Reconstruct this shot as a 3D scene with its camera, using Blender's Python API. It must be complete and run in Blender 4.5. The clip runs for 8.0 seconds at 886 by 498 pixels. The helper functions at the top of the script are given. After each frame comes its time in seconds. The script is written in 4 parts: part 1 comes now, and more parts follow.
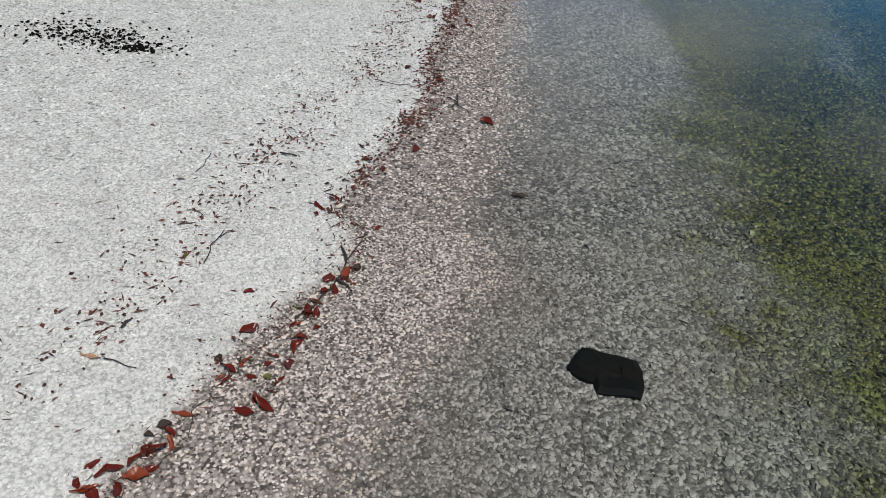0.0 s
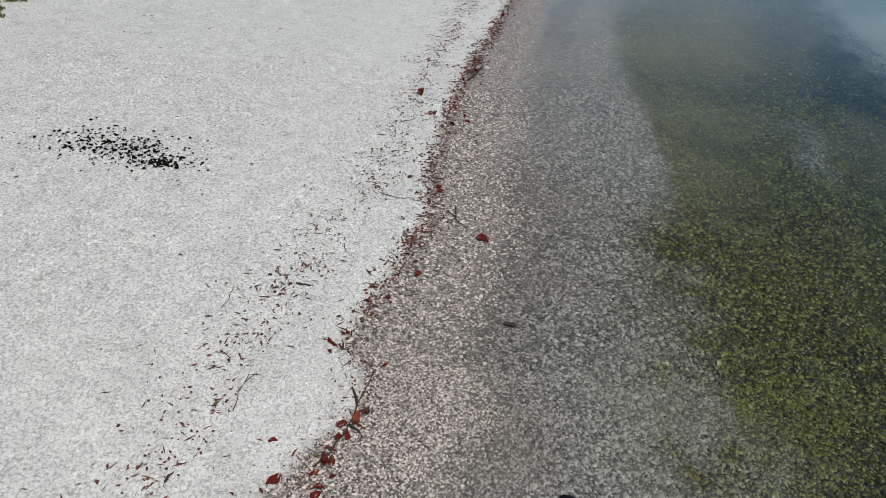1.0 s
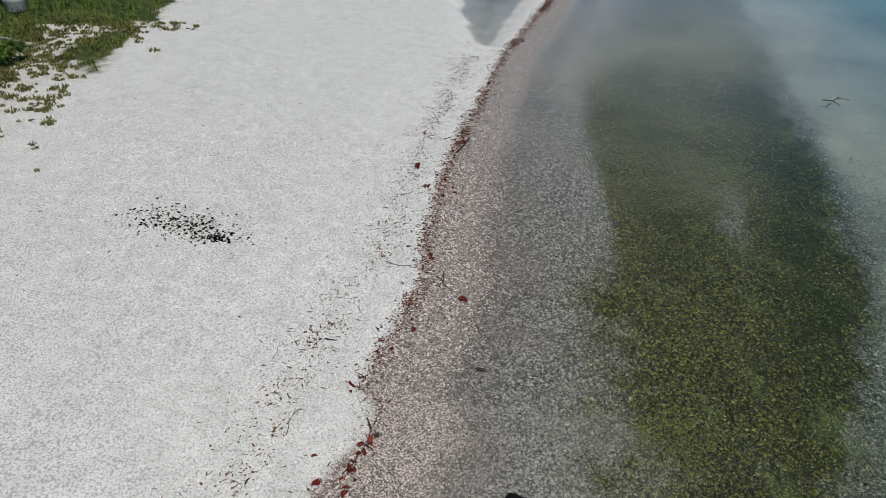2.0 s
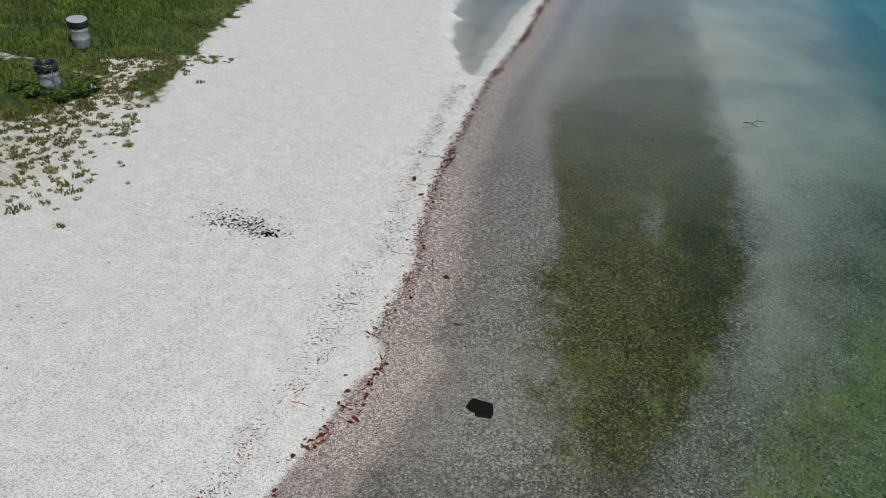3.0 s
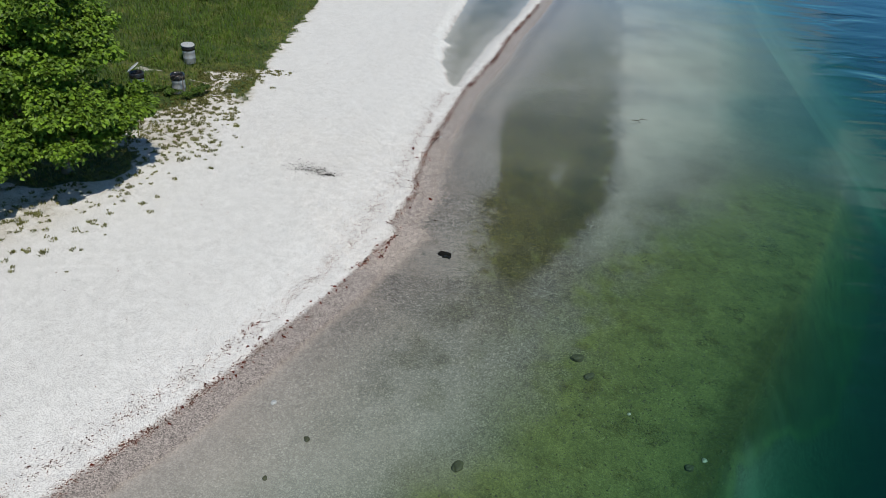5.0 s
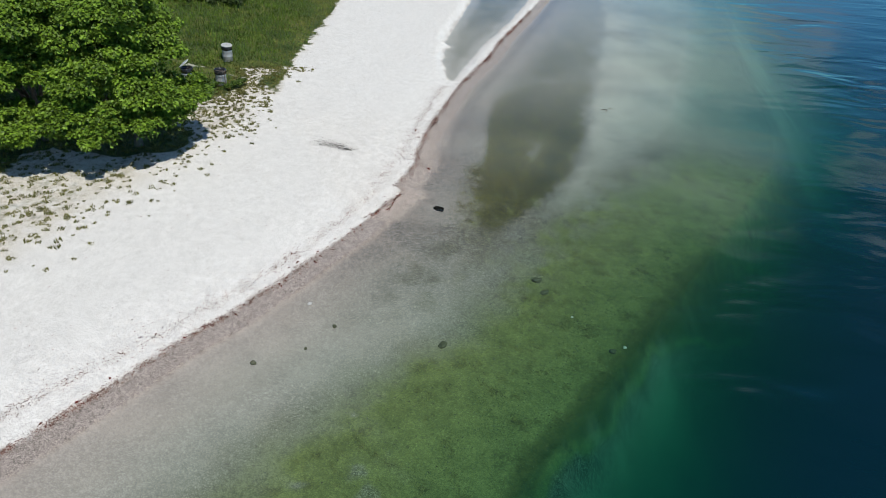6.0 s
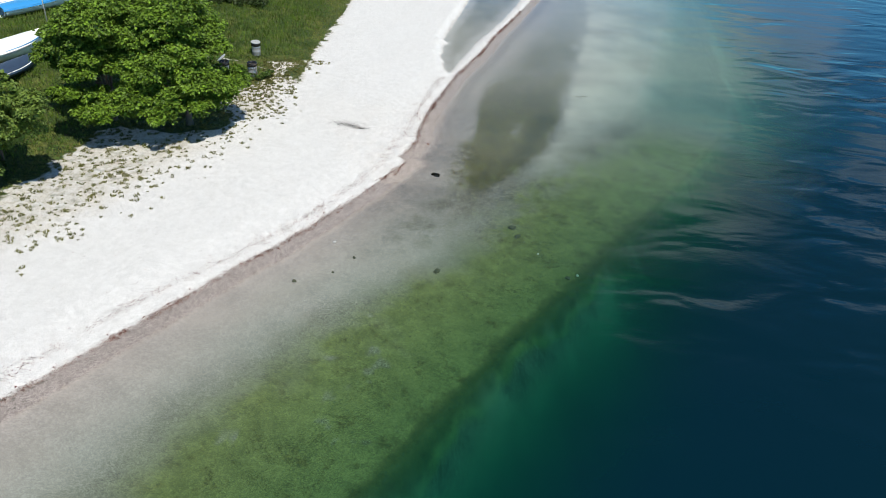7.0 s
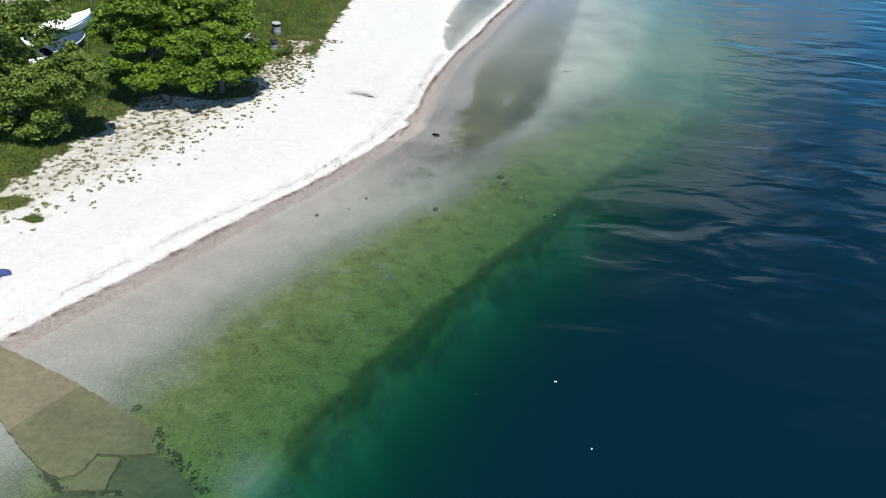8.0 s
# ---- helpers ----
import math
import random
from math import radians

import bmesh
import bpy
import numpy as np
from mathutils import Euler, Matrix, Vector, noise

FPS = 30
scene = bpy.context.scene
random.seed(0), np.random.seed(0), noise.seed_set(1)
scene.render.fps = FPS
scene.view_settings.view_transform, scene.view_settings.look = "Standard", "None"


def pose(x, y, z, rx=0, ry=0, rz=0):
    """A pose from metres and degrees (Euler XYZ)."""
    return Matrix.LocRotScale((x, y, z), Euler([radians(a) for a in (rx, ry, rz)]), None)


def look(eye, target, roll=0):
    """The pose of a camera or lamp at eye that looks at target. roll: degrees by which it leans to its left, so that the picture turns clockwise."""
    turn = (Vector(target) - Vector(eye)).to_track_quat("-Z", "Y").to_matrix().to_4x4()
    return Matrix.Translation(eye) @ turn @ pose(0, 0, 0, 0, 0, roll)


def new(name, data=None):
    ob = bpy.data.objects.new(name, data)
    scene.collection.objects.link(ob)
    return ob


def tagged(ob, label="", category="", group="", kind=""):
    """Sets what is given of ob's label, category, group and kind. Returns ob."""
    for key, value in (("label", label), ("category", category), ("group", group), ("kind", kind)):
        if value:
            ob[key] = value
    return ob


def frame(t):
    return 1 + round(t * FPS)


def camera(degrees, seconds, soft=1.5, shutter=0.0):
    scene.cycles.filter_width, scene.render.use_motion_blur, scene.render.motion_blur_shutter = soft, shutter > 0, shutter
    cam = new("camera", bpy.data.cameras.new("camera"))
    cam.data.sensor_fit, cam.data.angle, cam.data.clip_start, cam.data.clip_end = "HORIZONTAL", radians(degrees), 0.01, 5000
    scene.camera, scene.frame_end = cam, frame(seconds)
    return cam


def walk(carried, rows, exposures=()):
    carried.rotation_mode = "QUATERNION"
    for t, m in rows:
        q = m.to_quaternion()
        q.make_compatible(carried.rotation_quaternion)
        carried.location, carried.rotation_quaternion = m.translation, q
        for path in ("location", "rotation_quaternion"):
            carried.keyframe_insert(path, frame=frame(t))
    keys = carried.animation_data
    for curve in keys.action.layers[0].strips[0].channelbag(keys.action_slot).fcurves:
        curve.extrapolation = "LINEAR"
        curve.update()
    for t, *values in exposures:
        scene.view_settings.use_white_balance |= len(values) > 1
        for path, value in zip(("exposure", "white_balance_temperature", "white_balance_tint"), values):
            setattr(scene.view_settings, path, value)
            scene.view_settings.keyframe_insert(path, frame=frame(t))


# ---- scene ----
# ---------------------------------------------------------------- camera
cam = camera(63.0, 8.0, soft=0.9)
# seconds, x, y, z, yaw, pitch, roll of a drone that rises and backs away
PATH = [
    (0.0, 0.000, 0.000, 3.000, -0.04, -33.39, 2.12),
    (0.5, -0.026, 0.034, 3.328, -0.19, -33.37, 2.30),
    (1.0, -0.053, 0.019, 4.311, -0.16, -32.82, 2.46),
    (1.5, -0.019, -0.555, 5.372, -0.06, -32.65, 2.45),
    (3.0, 0.280, -5.324, 8.592, -0.14, -32.73, 2.45),
    (3.5, 0.393, -7.805, 9.713, -0.42, -32.69, 2.78),
    (4.0, 0.562, -10.509, 10.743, -0.36, -32.54, 2.91),
    (4.5, 0.678, -13.429, 11.656, -0.44, -32.19, 3.24),
    (6.0, 1.558, -22.904, 14.139, 0.57, -31.56, 3.19),
    (6.5, 1.842, -26.341, 15.163, 0.75, -31.73, 3.13),
    (7.0, 2.130, -29.869, 16.171, 0.90, -31.85, 3.09),
    (7.5, 2.538, -33.281, 16.989, 1.27, -32.34, 2.88),
    (8.0, 2.795, -36.043, 17.172, 1.47, -32.52, 2.89),
]


def drone(x, y, z, yaw, pitch, roll):
    return pose(x, y, z, 90 + pitch, 0, yaw) @ pose(0, 0, 0, 0, 0, roll)


EXPOSURES = [(0.0, -0.42), (1.5, -0.44), (3.0, -0.36), (4.5, -0.20), (6.0, 0.06), (6.5, 0.18), (7.0, 0.26), (7.5, 0.34), (8.0, 0.42)]
walk(cam, [(row[0], drone(*row[1:])) for row in PATH], EXPOSURES)

# ---------------------------------------------------------------- daylight
SUN_AZ, SUN_EL = 146.0, 57.0          # degrees east of +y, degrees above the horizon
world = bpy.data.worlds.new("sky")
scene.world = world
world.use_nodes = True


class Nodes:
    """Short calls for building node trees."""

    def __init__(self, tree):
        self.t = tree
        tree.nodes.clear()

    def add(self, kind, **sets):
        n = self.t.nodes.new(kind)
        if "operation" in sets:
            n.operation = sets["operation"]
        if "use_clamp" in sets:
            n.use_clamp = sets["use_clamp"]
        if "data_type" in sets:
            n.data_type = sets["data_type"]
        if "blend_type" in sets:
            n.blend_type = sets["blend_type"]
        if "interpolation_type" in sets:
            n.interpolation_type = sets["interpolation_type"]
        if "feature" in sets:
            n.feature = sets["feature"]
        if "attribute_name" in sets:
            n.attribute_name = sets["attribute_name"]
        if "sky_type" in sets:
            n.sky_type = sets["sky_type"]
        if "sun_disc" in sets:
            n.sun_disc = sets["sun_disc"]
        return n

    def link(self, a, b):
        self.t.links.new(a, b)

    def put(self, socket, v):
        if isinstance(v, bpy.types.NodeSocket):
            self.t.links.new(v, socket)
        elif isinstance(v, (tuple, list)) and len(v) == 3 and len(socket.default_value) == 4:
            socket.default_value = (*v, 1)
        else:
            socket.default_value = v

    def math(self, op, a, b=0.0, clamp=False):
        n = self.add("ShaderNodeMath", operation=op, use_clamp=clamp)
        self.put(n.inputs[0], a), self.put(n.inputs[1], b)
        return n.outputs[0]

    def mix(self, f, a, b, blend="MIX"):
        n = self.add("ShaderNodeMix", data_type="RGBA", blend_type=blend)
        self.put(n.inputs[0], f), self.put(n.inputs[6], a), self.put(n.inputs[7], b)
        return n.outputs[2]

    def ramp(self, f, lo, hi, to0=0.0, to1=1.0):
        n = self.add("ShaderNodeMapRange", interpolation_type="SMOOTHSTEP")
        self.put(n.inputs[0], f)
        for i, v in enumerate((lo, hi, to0, to1)):
            n.inputs[i + 1].default_value = v
        return n.outputs[0]

    def noise(self, vec, scale, detail=4.0, rough=0.55, distort=0.0):
        n = self.add("ShaderNodeTexNoise")
        self.put(n.inputs["Vector"], vec)
        n.inputs["Scale"].default_value, n.inputs["Detail"].default_value = scale, detail
        n.inputs["Roughness"].default_value, n.inputs["Distortion"].default_value = rough, distort
        return n.outputs[0]

    def voronoi(self, vec, scale, feature="F1"):
        n = self.add("ShaderNodeTexVoronoi", feature=feature)
        self.put(n.inputs["Vector"], vec)
        n.inputs["Scale"].default_value = scale
        return n

    def stretch(self, vec, s, turn=0.0):
        n = self.add("ShaderNodeMapping")
        self.put(n.inputs[0], vec)
        n.inputs["Scale"].default_value = s
        n.inputs["Rotation"].default_value = (0, 0, radians(turn))
        return n.outputs[0]

    def bump(self, h, strength, dist, normal=None):
        n = self.add("ShaderNodeBump")
        self.put(n.inputs["Height"], h), self.put(n.inputs["Strength"], strength)
        n.inputs["Distance"].default_value = dist
        if normal is not None:
            self.link(normal, n.inputs["Normal"])
        return n.outputs[0]

    def place(self):
        return self.add("ShaderNodeNewGeometry").outputs["Position"]

    def island(self):
        return self.add("ShaderNodeNewGeometry").outputs["Random Per Island"]


w = Nodes(world.node_tree)
sky = w.add("ShaderNodeTexSky", sky_type="NISHITA", sun_disc=False)
sky.sun_elevation, sky.sun_rotation, sky.air_density, sky.dust_density, sky.ozone_density = radians(SUN_EL), radians(SUN_AZ), 1.3, 0.3, 3.0
direction = w.add("ShaderNodeTexCoord").outputs["Generated"]
fleece = w.noise(w.stretch(direction, (1.0, 1.0, 2.6)), 1.9, 8.0, 0.6, 0.5)
high = w.add("ShaderNodeSeparateXYZ")
w.link(direction, high.inputs[0])
band = w.math("MULTIPLY", w.ramp(high.outputs[2], 0.14, 0.28), w.ramp(high.outputs[2], 0.38, 0.58, 1.0, 0.0))
ahead = w.math("MULTIPLY", w.ramp(high.outputs[1], 0.5, 0.8), w.ramp(high.outputs[0], 0.32, 0.46, 1.0, 0.0))
bank = w.math("MULTIPLY", w.ramp(fleece, 0.36, 0.56), ahead)
wisps = w.math("MULTIPLY", w.ramp(fleece, 0.50, 0.60), 0.6)
clouds = w.math("MULTIPLY", w.math("MAXIMUM", bank, wisps), band)
deep = w.mix(w.ramp(high.outputs[2], 0.36, 0.6, 1.0, 0.25), sky.outputs[0], w.mix(1.0, sky.outputs[0], (0.42, 1.0, 1.45), "MULTIPLY"))
deep = w.mix(1.0, deep, w.ramp(high.outputs[2], 0.08, 0.5, 1.9, 0.9), "MULTIPLY")
skin = w.mix(clouds, deep, (11.0, 13.3, 15.0))
back = w.add("ShaderNodeBackground")
w.link(skin, back.inputs[0])
back.inputs[1].default_value = 0.065
w.link(back.outputs[0], w.add("ShaderNodeOutputWorld").inputs[0])

sun_data = bpy.data.lights.new("sun", "SUN")
sun_data.energy, sun_data.angle, sun_data.color = 5.0, radians(0.53), (1.0, 0.945, 0.84)
sun = new("sun", sun_data)
TO_SUN = Vector((math.sin(radians(SUN_AZ)) * math.cos(radians(SUN_EL)), math.cos(radians(SUN_AZ)) * math.cos(radians(SUN_EL)), math.sin(radians(SUN_EL))))
sun.matrix_world = look(TO_SUN * 60, (0, 0, 0))

# ---------------------------------------------------------------- plan: lines of the shore as (y, x)
WHITE_EDGE = [(-900, -420), (-60, -38), (-25, -18.1), (-17.1, -13.08), (-15.3, -11.95), (-13.3, -10.65), (-11.1, -9.32), (-9.5, -8.3), (-8.2, -7.5), (-6.3, -6.42),
              (-5.0, -5.45), (-2.5, -4.0), (-0.9, -3.2), (0.8, -2.22), (2.3, -1.58), (3.3, -1.2), (3.75, -1.02), (4.15, -0.72), (4.6, -0.74), (5.0, -0.90),
              (5.7, -0.70), (6.5, -0.48), (7.3, -0.24), (8.6, -0.27), (10.2, -0.08), (11.7, 0.13), (14.5, 0.74), (18.5, 1.54), (24.5, 3.4), (29, 4.4), (33, 5.6),
              (36.5, 6.6), (41.5, 7.9), (60, 13), (900, 300)]
DROP = [(-900, -400), (-60, -21), (-25, -4.0), (-21.9, -2.05), (-20, -1.35), (-17.4, -0.2), (-15.7, 0.85), (-13.6, 2.1), (-11.2, 3.7), (-9.8, 4.5), (-8.4, 5.45), (-5.9, 7.2), (-2.1, 9.8), (2.7, 12.9),
        (7, 15.7), (12, 18.4), (16, 20.2), (20, 21.1), (25, 21.9), (36, 23.6), (50, 26), (900, 330)]
WEED_L = [(-3, 2.2), (0.5, 2.0), (2.5, 2.0), (3.5, 2.1), (4.6, 2.25), (6.2, 2.1), (7.3, 2.1), (8.5, 2.9), (10, 3.06), (12, 3.13), (14, 3.24), (16, 3.5), (19.5, 4.45), (23.3, 5.8), (28.6, 7.45), (36, 10)]
WEED_R = [(-2, 3.2), (0.5, 3.4), (1.5, 3.6), (2.5, 3.9), (4.1, 4.7), (5, 5.35), (6.2, 6.1), (7.7, 6.95), (10.3, 7.6), (12.2, 8.05), (14.8, 8.4), (16.6, 8.65), (23.6, 10.1), (32, 11.5), (40, 13)]
BAR_R = [(-4, 2.6), (-1, 4.0), (2.5, 6.2), (6, 8.2), (9.5, 10.2), (13.5, 11.6), (20, 13.6), (30, 16.6), (45, 21)]
GRASS_EDGE = [(-900, -440), (-30, -27), (-20, -22.0), (-13, -18.3), (-10.2, -16.6), (-7.3, -14.6), (-3.3, -12.2), (0.5, -11.0), (4.0, -9.9), (6.5, -9.3), (8.2, -8.6), (10.5, -7.8),
              (13, -8.0), (15, -8.15), (18.7, -8.35), (23, -8.35), (31, -8.3), (45, -7.9), (900, -8)]
TURF_EDGE = [(-900, -460), (-30, -32), (-20, -26), (-9.5, -20.5), (-7.6, -18.9), (-5.2, -18.3), (-2.5, -17.7), (0.4, -17.3), (2.6, -16.6), (3.9, -16.6), (6.5, -15.3), (9.2, -12.0), (12.2, -12.1), (13.2, -11.2), (14.3, -10.7), (15.2, -10.5), (17.7, -10.6),
             (18.5, -9.2), (19.2, -8.6), (22.6, -8.5), (31, -8.4), (45, -8.0), (900, -8)]
DRIFT = [(-25, -18.9), (-17, -14.0), (-9.7, -9.7), (-8.4, -8.85), (-7.1, -7.9), (-5.7, -6.75), (-3.8, -5.6), (-0.5, -3.75), (1.5, -2.75), (2.7, -2.25), (3.4, -2.05), (4.3, -1.8), (5.6, -1.5), (6.6, -1.3), (7.7, -0.9), (10.3, -0.6), (16, 0.2), (24, 2.2)]
POOL_L = [(19.2, 1.1), (20.3, 0.72), (23.3, 0.42), (26, 0.45), (26.7, 0.75), (27.3, 0.35), (30.5, 0.7), (34.5, 1.3), (45, 2.6), (60, 6)]
POOL_R = [(19.2, 1.1), (20.4, 1.4), (23.6, 2.1), (27.5, 3.1), (31, 4.15), (34.5, 5.2), (45, 7.8), (60, 12)]


def along(table, y):
    ys, xs = np.array(table, float).T
    return np.interp(y, ys, xs)


def beyond(table, x, y):
    """Distance past a line, to the right of it."""
    if table is DROP or table is WEED_R or table is BAR_R:
        mid = sum(along(table, y + k) * w_ for k, w_ in ((-4, 0.1), (-2, 0.2), (0, 0.4), (2, 0.2), (4, 0.1)))
        slope = (along(table, y + 3) - along(table, y - 3)) / 6
        return (x - mid) / np.sqrt(1 + slope * slope)
    slope = (along(table, y + 0.6) - along(table, y - 0.6)) / 1.2
    return (x - along(table, y)) / np.sqrt(1 + slope * slope)


def smooth(v, lo, hi):
    k = np.clip((v - lo) / (hi - lo), 0, 1)
    return k * k * (3 - 2 * k)


def rough(x, y, size, seed=0.0):
    """Smooth random swell between -1 and 1 with features of about that size."""
    x, y, out = np.asarray(x, float), np.asarray(y, float), 0.0
    for k, gain in enumerate((0.68, 0.32)):
        u, v = x / (1.7 * size) * 2 ** k + 31.7 * seed + 5.3, y / (1.7 * size) * 2 ** k - 17.9 * seed + 9.1
        u, v = 0.83 * u - 0.56 * v, 0.56 * u + 0.83 * v
        i, j = np.floor(u), np.floor(v)
        p, q = u - i, v - j
        p, q = p * p * (3 - 2 * p), q * q * (3 - 2 * q)

        def corner(a_, b_):
            h = np.sin((i + a_) * 127.1 + (j + b_) * 311.7 + 74.7 * k) * 43758.5453
            return (h - np.floor(h)) * 2 - 1
        out = out + gain * ((corner(0, 0) * (1 - p) + corner(1, 0) * p) * (1 - q) + (corner(0, 1) * (1 - p) + corner(1, 1) * p) * q)
    return out


STRIP = 0.76                         # width of the wet strip between the dry pebbles and the water


def shore(x, y):
    return beyond(WHITE_EDGE, x, y) + 0.05 * rough(x, y, 0.25, 3.0) + 0.03 * rough(x, y, 0.09, 1.0)


def in_pool(x, y):
    k = np.minimum(x - along(POOL_L, y), along(POOL_R, y) - x) + 0.08 * rough(x, y, 0.5, 2.0)
    return np.where(y > 19.0, k, -1.0)


def ground_z(x, y):
    """Height of beach, bank and lake bed; the lake's level is 0."""
    x, y = np.asarray(x, float), np.asarray(y, float)
    s, u = beyond(WHITE_EDGE, x, y), beyond(DROP, x, y)
    up = STRIP - s
    dry = 0.10 * np.clip(up, 0, 3.1) + 0.016 * np.clip(up - 3.1, 0, 40)
    dry = dry + 0.11 * np.clip(-beyond(TURF_EDGE, x, y), 0, 9)
    dry = dry + smooth(up, 1.5, 4) * 0.02 * rough(x, y, 0.9) + smooth(up, 0.7, 1.0) * 0.02
    span = np.maximum(s - u, 2.0)                 # width of the shelf
    f = np.clip((s - STRIP) / span, 0, 1)
    bed = -0.032 * np.clip(s - STRIP, 0, 3) - 0.7 * f ** 2.2 + 0.02 * rough(x, y, 1.3, 5.0) * smooth(s, 1, 3)
    bed = bed - 1.55 * (1 - 0.4 * smooth(y, 4, 16)) * np.clip(u + 0.3, 0, 14)
    bed = bed - 0.16 * np.clip(beyond(BAR_R, x, y) - 1.0, 0, 6) * smooth(y, 9, 16)
    z = np.where(up > 0, dry, bed)
    return z - smooth(in_pool(x, y), -0.7, 0.2) * np.maximum(z + 0.04, 0)


def at(x, y, lift=0.0):
    return Vector((x, y, float(ground_z(x, y)) + lift))


# ---------------------------------------------------------------- materials
def material(name):
    m = bpy.data.materials.new(name)
    m.use_nodes = True
    return m, Nodes(m.node_tree)


def finish(n, shader):
    n.link(shader, n.add("ShaderNodeOutputMaterial").inputs[0])


def surface(n, colour, rough_=0.6, normal=None, metal=0.0, spec=0.5):
    p = n.add("ShaderNodeBsdfPrincipled")
    n.put(p.inputs["Base Color"], colour), n.put(p.inputs["Roughness"], rough_), n.put(p.inputs["Metallic"], metal)
    n.put(p.inputs["Specular IOR Level"], spec)
    if normal is not None:
        n.link(normal, p.inputs["Normal"])
    return p.outputs[0]


def plain(name, colour, rough_=0.6, metal=0.0, grain=30.0, depth=0.15, bump=0.2, spec=0.5):
    """A surface with variation at two scales."""
    m, n = material(name)
    pos = n.add("ShaderNodeTexCoord").outputs["Object"]
    k = n.math("MULTIPLY_ADD", n.noise(pos, grain), 2 * depth)
    k.node.inputs[2].default_value = 1 - depth
    big = n.math("MULTIPLY_ADD", n.noise(pos, grain / 9), 2 * depth)
    big.node.inputs[2].default_value = 1 - depth
    c = n.mix(1.0, n.mix(1.0, colour, k, "MULTIPLY"), big, "MULTIPLY")
    finish(n, surface(n, c, rough_, n.bump(n.noise(pos, grain * 2), bump, 0.01), metal, spec))
    return m


def bed_colours(n, pos, chance, fine, calm=1.0, cling=(0.95, 1.4)):
    """Stone colours of the shore from its wetness, weed, sand and soil."""
    bed = n.add("ShaderNodeAttribute", attribute_name="bed")
    rgb = n.add("ShaderNodeSeparateColor")
    n.link(bed.outputs["Color"], rgb.inputs[0])
    wet, weed, sand = rgb.outputs[0], rgb.outputs[1], rgb.outputs[2]
    soil = bed.outputs["Alpha"]
    sunk = n.ramp(n.add("ShaderNodeSeparateXYZ").outputs[2], -0.012, 0.001, 1.0, 0.0)
    n.link(pos, sunk.node.inputs[0].links[0].from_node.inputs[0])
    patchy = n.noise(pos, 0.7, 5.0, 0.6)
    even = n.math("ADD", n.math("MULTIPLY", chance, calm), 0.5 * (1 - calm))
    dry = n.mix(even, (0.53, 0.527, 0.518), (0.7, 0.695, 0.682))
    dry = n.mix(n.math("MULTIPLY", n.ramp(chance, 0.9, 0.98), min(0.6, 0.6 * calm)), dry, (0.17, 0.165, 0.16))
    dry = n.mix(1.0, dry, n.ramp(n.noise(pos, 3.0, 7.0, 0.7), 0.3, 0.7, 0.9, 1.06), "MULTIPLY")
    pink = n.mix(n.math("ADD", n.math("MULTIPLY", even, 1.35), -0.2), (0.06, 0.05, 0.046), (0.62, 0.545, 0.5))
    grey = n.mix(n.math("POWER", chance, 1.5), (0.012, 0.011, 0.011), (0.34, 0.332, 0.328))
    grey = n.mix(n.math("MULTIPLY", n.ramp(patchy, 0.4, 0.7), 0.35), grey, (0.20, 0.17, 0.15))
    stone = n.mix(wet, dry, n.mix(sunk, pink, grey))
    olive = n.mix(n.math("POWER", chance, 1.9), (0.018, 0.018, 0.005), (0.155, 0.146, 0.04))
    felt = n.math("ADD", n.math("MULTIPLY", chance, 0.3), n.math("MULTIPLY", n.ramp(n.noise(pos, 1.3, 8.0, 0.7), 0.25, 0.75, 0.28, 0.66), 0.7))
    slime = n.mix(n.math("POWER", felt, 1.3), (0.032, 0.042, 0.015), (0.26, 0.29, 0.115))
    high = n.add("ShaderNodeSeparateXYZ")
    n.link(pos, high.inputs[0])
    kind = n.math("ADD", n.ramp(n.math("SUBTRACT", n.math("MULTIPLY", high.outputs[0], 0.5), n.math("MULTIPLY", high.outputs[1], 0.4)), 0.8, 3.2, -0.12, 0.45), n.noise(n.stretch(pos, (1.6, 0.7, 1.0), 20), 1.1, 7.0, 0.65))
    green = n.mix(n.ramp(kind, 0.38, 0.66), olive, slime)
    clumps = n.math("MULTIPLY", n.ramp(n.noise(n.stretch(pos, (1.0, 1.0, 1.0), 30), 1.5, 9.0, 0.72), 0.5, 0.66), 0.62)
    green = n.mix(clumps, green, n.mix(chance, (0.012, 0.014, 0.003), (0.1, 0.09, 0.03)))
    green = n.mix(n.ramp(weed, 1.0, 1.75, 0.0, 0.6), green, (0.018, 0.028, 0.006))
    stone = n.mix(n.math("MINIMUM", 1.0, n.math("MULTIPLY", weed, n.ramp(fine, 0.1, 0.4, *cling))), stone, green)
    stone = n.mix(sand, stone, n.mix(n.noise(pos, 0.9, 5.0), (0.272, 0.262, 0.258), (0.425, 0.41, 0.403)))
    stone = n.mix(n.math("MULTIPLY", n.ramp(soil, 0.05, 0.4), n.ramp(n.noise(pos, 1.7, 6.0, 0.7), 0.3, 0.62)), stone, n.mix(chance, (0.36, 0.335, 0.29), (0.64, 0.615, 0.56)))
    earth = n.mix(n.ramp(n.noise(pos, 4.0, 8.0, 0.75), 0.3, 0.7), (0.014, 0.026, 0.004), n.mix(n.ramp(n.noise(pos, 0.8, 4.0), 0.4, 0.65), (0.05, 0.09, 0.014), (0.14, 0.155, 0.032)))
    stone = n.mix(n.ramp(n.math("ADD", soil, n.math("MULTIPLY", n.noise(pos, 3.0, 5.0), 0.5)), 0.62, 0.9), stone, earth)
